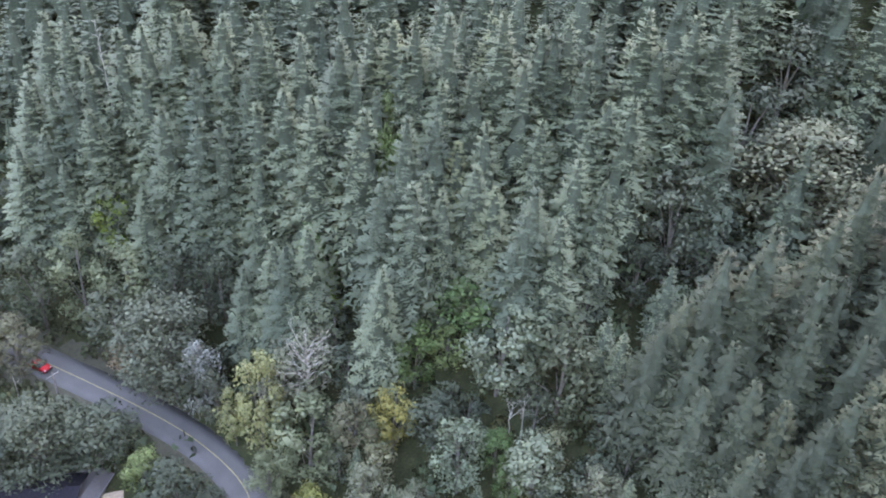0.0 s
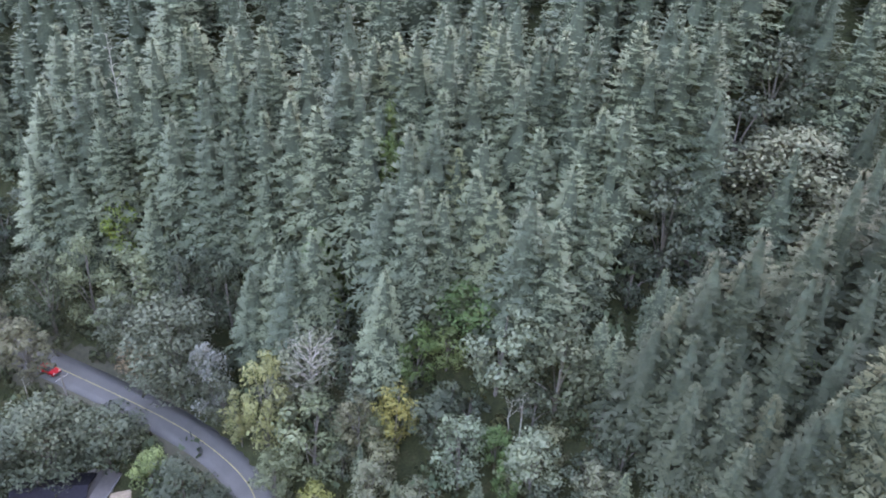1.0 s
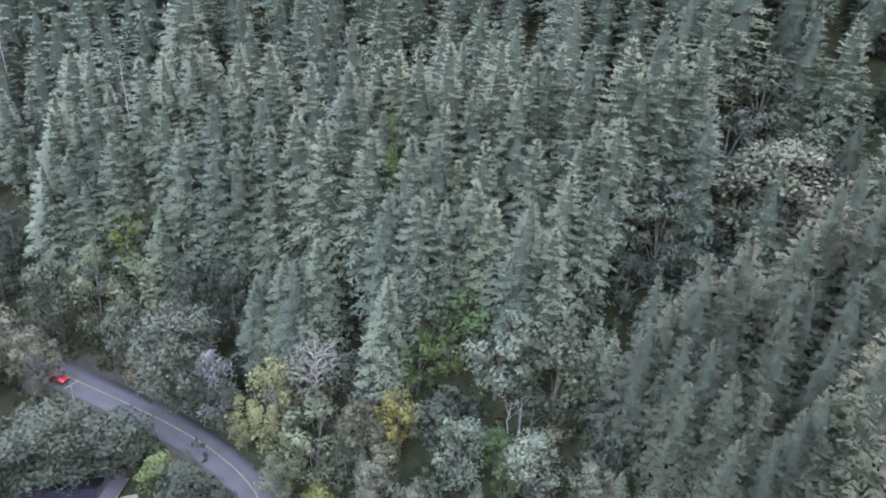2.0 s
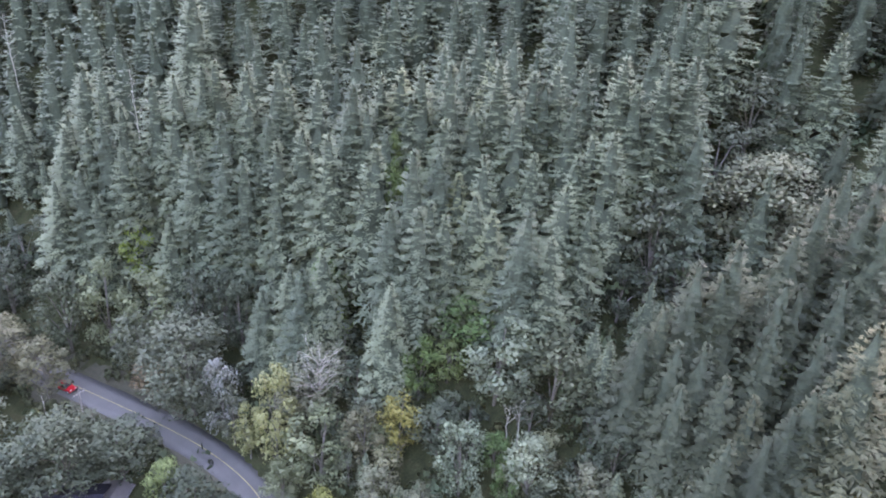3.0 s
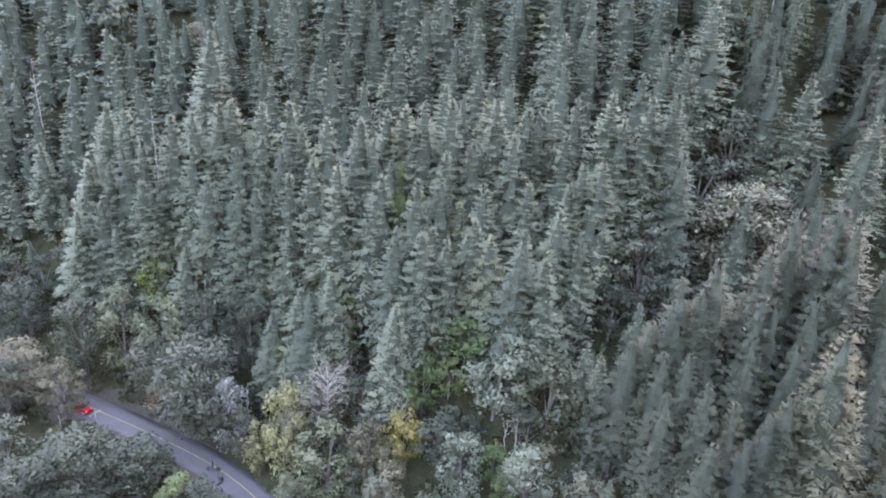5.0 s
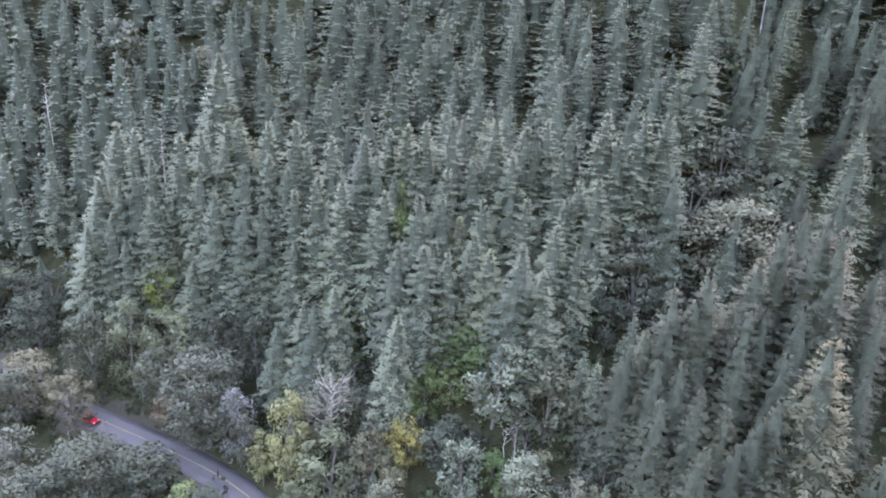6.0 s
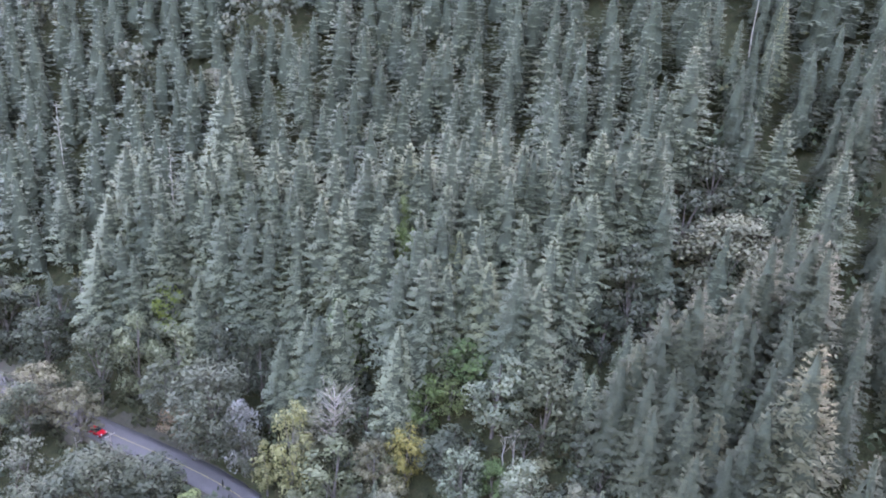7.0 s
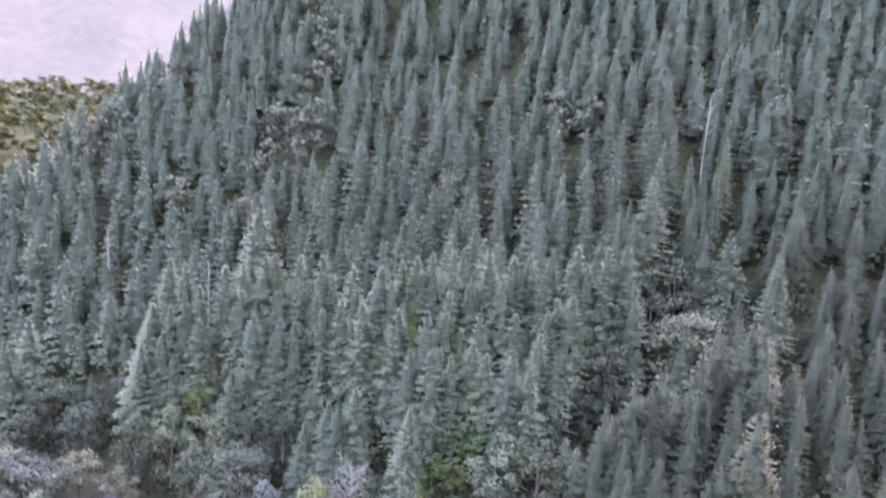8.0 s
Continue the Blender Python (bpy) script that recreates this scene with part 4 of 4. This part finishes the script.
def car(x, y, z, heading):
    thing = new("car")
    thing.matrix_basis = pose(x, y, z, 0, 0, heading)
    bm = bmesh.new()
    profile_block(bm, [(-2.0, 0.32), (-2.04, 0.62), (-1.96, 0.92), (-1.2, 0.98), (0.75, 0.95), (1.75, 0.82), (2.02, 0.66), (2.05, 0.34)], 0.86, 0.07, 0.7)
    shape("body", bevelled(bm, 0.07), RED_PAINT, thing, "glossy red body", True)
    bm = bmesh.new()
    profile_block(bm, [(-1.75, 0.95), (-1.35, 1.38), (0.05, 1.4), (0.85, 0.95)], 0.76, 0.12, 1.1)
    shape("windows", bevelled(bm, 0.04), GLASS_DARK, thing, "dark tinted windows")
    bm = bmesh.new()
    box(bm, -1.32, 0.02, -0.62, 0.62, 1.385, 1.44, 0.06)
    shape("roof", bevelled(bm, 0.02), RED_PAINT, thing)
    bm = bmesh.new()
    box(bm, 1.96, 2.1, -0.78, 0.78, 0.3, 0.52, 0.02)
    shape("front_bumper", bevelled(bm, 0.03), BLACK_TRIM, thing)
    bm = bmesh.new()
    box(bm, -2.1, -1.96, -0.78, 0.78, 0.3, 0.52, 0.02)
    shape("rear_bumper", bevelled(bm, 0.03), BLACK_TRIM, thing)
    for s in (-1, 1):
        bm = bmesh.new()
        box(bm, 1.82, 2.0, s * 0.62 - 0.16, s * 0.62 + 0.16, 0.62, 0.76, 0.02)
        shape("headlight", bm, LAMP_GLASS, thing, "clear headlight")
        bm = bmesh.new()
        box(bm, -2.06, -1.98, s * 0.68 - 0.12, s * 0.68 + 0.12, 0.66, 0.86, 0.01)
        shape("tail_light", bm, TAIL_GLASS, thing, "red tail light")
        bm = bmesh.new()
        box(bm, 0.5, 0.68, s * 0.93 - 0.09, s * 0.93 + 0.09, 0.95, 1.08, 0.02)
        shape("mirror", bm, RED_PAINT, thing)
        for wx in (-1.28, 1.28):
            bm = bmesh.new()
            bmesh.ops.create_cone(bm, cap_ends=True, segments=20, radius1=0.32, radius2=0.32, depth=0.2,
                                  matrix=Matrix.Translation((wx, s * 0.78, 0.32)) @ Matrix.Rotation(radians(90), 4, "X"))
            wheel = shape("wheel", bevelled(bm, 0.025), RUBBER, thing)
            bm = bmesh.new()
            bmesh.ops.create_cone(bm, cap_ends=True, segments=12, radius1=0.2, radius2=0.17, depth=0.05,
                                  matrix=Matrix.Translation((wx, s * 0.885, 0.32)) @ Matrix.Rotation(radians(-90 * s), 4, "X"))
            shape("rim", bm, ALLOY, wheel)
    return tagged(thing, "small red hatchback car driving on the road", "car")


spot = int(np.argmin(np.abs(path[:, 0] + 70.5)))
lane = path[spot] - side[spot] * 1.55
car(lane[0], lane[1], float(road_level(path[spot, 0])) + 0.05, math.degrees(math.atan2(way[spot, 1], way[spot, 0])))

WEATHERED = plain("weathered_wood", (0.24, 0.22, 0.20), 0.85, 0.0, 0.3, 4.0)
WIRE = plain("wire", (0.09, 0.09, 0.09), 0.6, 0.0)
CERAMIC = plain("ceramic", (0.5, 0.5, 0.48), 0.3)


def utility_pole(x, y, top, turn):
    base = float(ground_height(x, y))
    pole = new("utility_pole")
    pole.matrix_basis = pose(x, y, base, 0, 0, turn)
    h = top - base
    v, f = tube([(0, 0, -0.5), (0, 0, h * 0.5), (0, 0, h)], (0.17, 0.15, 0.12), 10)
    part("post", mesh_from("pole_post", v, f, WEATHERED, True), pole)
    bm = bmesh.new()
    box(bm, -0.06, 0.06, -1.2, 1.2, h - 0.75, h - 0.62)
    shape("crossarm", bm, WEATHERED, pole)
    for k in (-1.05, -0.4, 0.4, 1.05):
        bm = bmesh.new()
        bmesh.ops.create_cone(bm, cap_ends=True, segments=8, radius1=0.05, radius2=0.03, depth=0.18, matrix=Matrix.Translation((0, k, h - 0.53)))
        shape("insulator", bm, CERAMIC, pole)
    return tagged(pole, "weathered wooden utility pole with a crossarm", "utility pole", "utility poles")


POLES = ((-65.5, 96.3, 2.0), (-27.5, 62.0, -1.5), (-102.0, 110.5, 5.0))
for x, y, top in POLES:
    utility_pole(x, y, top, -30)
for a, b_ in ((0, 1), (2, 0)):
    for k in (-1.05, 1.05):
        turn = radians(-30)
        p, q = (Vector((POLES[i][0] - math.sin(turn) * k, POLES[i][1] + math.cos(turn) * k, POLES[i][2] - 0.44)) for i in (a, b_))
        pts = [p.lerp(q, u) - Vector((0, 0, 4 * 0.7 * u * (1 - u))) for u in np.linspace(0, 1, 18)]
        v, f = tube([tuple(t) for t in pts], np.full(18, 0.013), 5)
        tagged(new("overhead_wire", mesh_from("overhead_wire", v, f, WIRE, True)), "thin dark overhead wire between utility poles", "wire", "overhead wires")

# ---- the yard below the road ----
SLATE = plain("dark_roofing", (0.016, 0.016, 0.022), 0.9, 0.0, 0.2, 2.5)
PALE_ROOF = plain("pale_sheet_roof", (0.085, 0.08, 0.078), 0.6, 0.0, 0.12, 2.0)
WHITE_BOARD = plain("white_painted_boards", (0.17, 0.17, 0.17), 0.6, 0.0, 0.08)
GREY_BOARD = plain("grey_boards", (0.20, 0.19, 0.18), 0.8, 0.0, 0.2, 3.0)
BLUE_SHEET = plain("blue_sheeting", (0.03, 0.16, 0.42), 0.45, 0.0, 0.2, 3.0)
PANE = plain("window_glass", (0.03, 0.035, 0.04), 0.05)
LUMBER = plain("sawn_lumber", (0.34, 0.27, 0.20), 0.8, 0.0, 0.3, 3.0)


def building(name, x, y, turn, long, wide, eaves, ridge, roof_mat, wall_mat, label, lift=0.0):
    """A gabled building with overhanging roof slabs, a door and windows."""
    base = float(ground_height(x, y)) + lift
    b = new(name)
    b.matrix_basis = pose(x, y, base, 0, 0, turn)
    l2, w2 = long / 2, wide / 2
    bm = bmesh.new()
    lo = [bm.verts.new(p) for p in ((-l2, -w2, -1), (l2, -w2, -1), (l2, w2, -1), (-l2, w2, -1))]
    hi = [bm.verts.new(p) for p in ((-l2, -w2, eaves), (l2, -w2, eaves), (l2, w2, eaves), (-l2, w2, eaves))]
    g = [bm.verts.new((-l2, 0, ridge)), bm.verts.new((l2, 0, ridge))]
    for f in ((lo[0], lo[1], hi[1], hi[0]), (lo[2], lo[3], hi[3], hi[2]), (lo[1], lo[2], hi[2], g[1], hi[1]), (lo[3], lo[0], hi[0], g[0], hi[3])):
        bm.faces.new(f)
    shape("wall", bm, wall_mat, b)
    slope = (ridge - eaves) / w2
    for s in (-1, 1):
        bm = bmesh.new()
        o = 0.45
        lowz = eaves - slope * o + 0.06
        pts = [(-l2 - o, 0, ridge + 0.06), (l2 + o, 0, ridge + 0.06), (l2 + o, s * (w2 + o), lowz), (-l2 - o, s * (w2 + o), lowz)]
        top = [bm.verts.new((px, py, pz + 0.14)) for px, py, pz in pts]
        low = [bm.verts.new(p) for p in pts]
        bm.faces.new(top)
        bm.faces.new(list(reversed(low)))
        for i in range(4):
            bm.faces.new((top[i], low[i], low[(i + 1) % 4], top[(i + 1) % 4]))
        slab = shape("roof", bm, roof_mat, b)
        bm = bmesh.new()
        box(bm, -l2 - o, l2 + o, s * (w2 + o) - 0.05, s * (w2 + o) + 0.05, lowz - 0.08, lowz + 0.15)
        shape("gutter", bm, WHITE_BOARD, slab, "white gutter")
    for k in (-0.3, 0.25):
        bm = bmesh.new()
        box(bm, k * long - 0.6, k * long + 0.6, w2 - 0.05, w2 + 0.06, 1.0, 2.1)
        win = shape("window", bm, WHITE_BOARD, b, "white framed window")
        bm = bmesh.new()
        box(bm, k * long - 0.5, k * long + 0.5, w2 + 0.05, w2 + 0.075, 1.1, 2.0)
        shape("pane", bm, PANE, win)
    bm = bmesh.new()
    box(bm, -0.45, 0.45, w2 - 0.04, w2 + 0.05, 0.02, 2.05)
    shape("door", bm, GREY_BOARD, b)
    return tagged(b, label, "building", "farmyard buildings")


house = building("house", -60.5, 78.0, 8, 11.0, 8.0, 2.8, 4.6, SLATE, GREY_BOARD, "low house with a dark slate-coloured roof below the road")
bm = bmesh.new()
box(bm, -2.6, -1.7, 1.0, 2.0, 3.6, 4.75)
shape("roof_hatch", bm, WHITE_BOARD, house, "white painted boxed roof hatch")
building("shed", -54.1, 78.4, 84, 9.5, 3.6, 2.6, 3.2, PALE_ROOF, GREY_BOARD, "shed with a pale sheet metal roof beside the house")


def lumber_stack(x, y, turn):
    base = float(ground_height(x, y))
    stack = new("lumber_stack")
    stack.matrix_basis = pose(x, y, base, 0, 0, turn)
    r = np.random.default_rng(3)
    for row in range(4):
        for k in range(5):
            bm = bmesh.new()
            o = r.normal(0, 0.12)
            box(bm, -1.6 + o, 1.6 + o, k * 0.32 - 0.8, k * 0.32 - 0.52, row * 0.22, row * 0.22 + 0.19, 0.01)
            shape("board", bm, LUMBER, stack)
    return tagged(stack, "untidy stack of sawn lumber beside the shed", "lumber stack")


lumber_stack(-50.3, 79.6, 20)


def trailer(x, y, turn):
    base = float(ground_height(x, y))
    t = new("flat_trailer")
    t.matrix_basis = pose(x, y, base, 0, 0, turn)
    bm = bmesh.new()
    box(bm, -1.9, 1.9, -0.9, 0.9, 0.6, 0.72)
    shape("deck", bm, GREY_BOARD, t)
    for s in (-1, 1):
        bm = bmesh.new()
        box(bm, -1.9, 1.9, s * 0.9 - 0.04, s * 0.9 + 0.04, 0.72, 1.1)
        shape("side_rail", bm, WHITE_BOARD, t, "white side rail")
        bm = bmesh.new()
        bmesh.ops.create_cone(bm, cap_ends=True, segments=16, radius1=0.32, radius2=0.32, depth=0.18,
                              matrix=Matrix.Translation((0, s * 1.0, 0.32)) @ Matrix.Rotation(radians(90), 4, "X"))
        shape("wheel", bm, RUBBER, t)
    bm = bmesh.new()
    box(bm, 1.9, 3.0, -0.06, 0.06, 0.58, 0.68)
    shape("tow_bar", bm, BLACK_TRIM, t)
    return tagged(t, "small flat trailer with white rails in the yard", "trailer")


trailer(-56.3, 82.6, 62)


def covered_heap(x, y):
    """A heap under a blue sheet."""
    base = float(ground_height(x, y))
    heap = new("tarpaulin_heap")
    heap.matrix_basis = pose(x, y, base, 0, 0, 25)
    u, v_ = np.meshgrid(np.linspace(-1, 1, 15), np.linspace(-1, 1, 13))
    r = np.random.default_rng(12)
    z = 1.5 * np.clip(1 - 0.75 * (np.abs(u) ** 3 + np.abs(v_) ** 3), 0, 1) + r.normal(0, 0.06, u.shape)
    k, m = u.shape[1], u.shape[0]
    c_ = (np.arange(m - 1)[:, None] * k + np.arange(k - 1)[None, :]).ravel()
    part("sheet", mesh_from("blue_sheet", np.stack((u * 1.0, v_ * 0.8, z * 0.8), -1).reshape(-1, 3), np.stack((c_, c_ + 1, c_ + k + 1, c_ + k), 1), BLUE_SHEET), heap)
    return tagged(heap, "heap covered with a crumpled blue tarpaulin", "tarpaulin")


covered_heap(-65.4, 79.6)
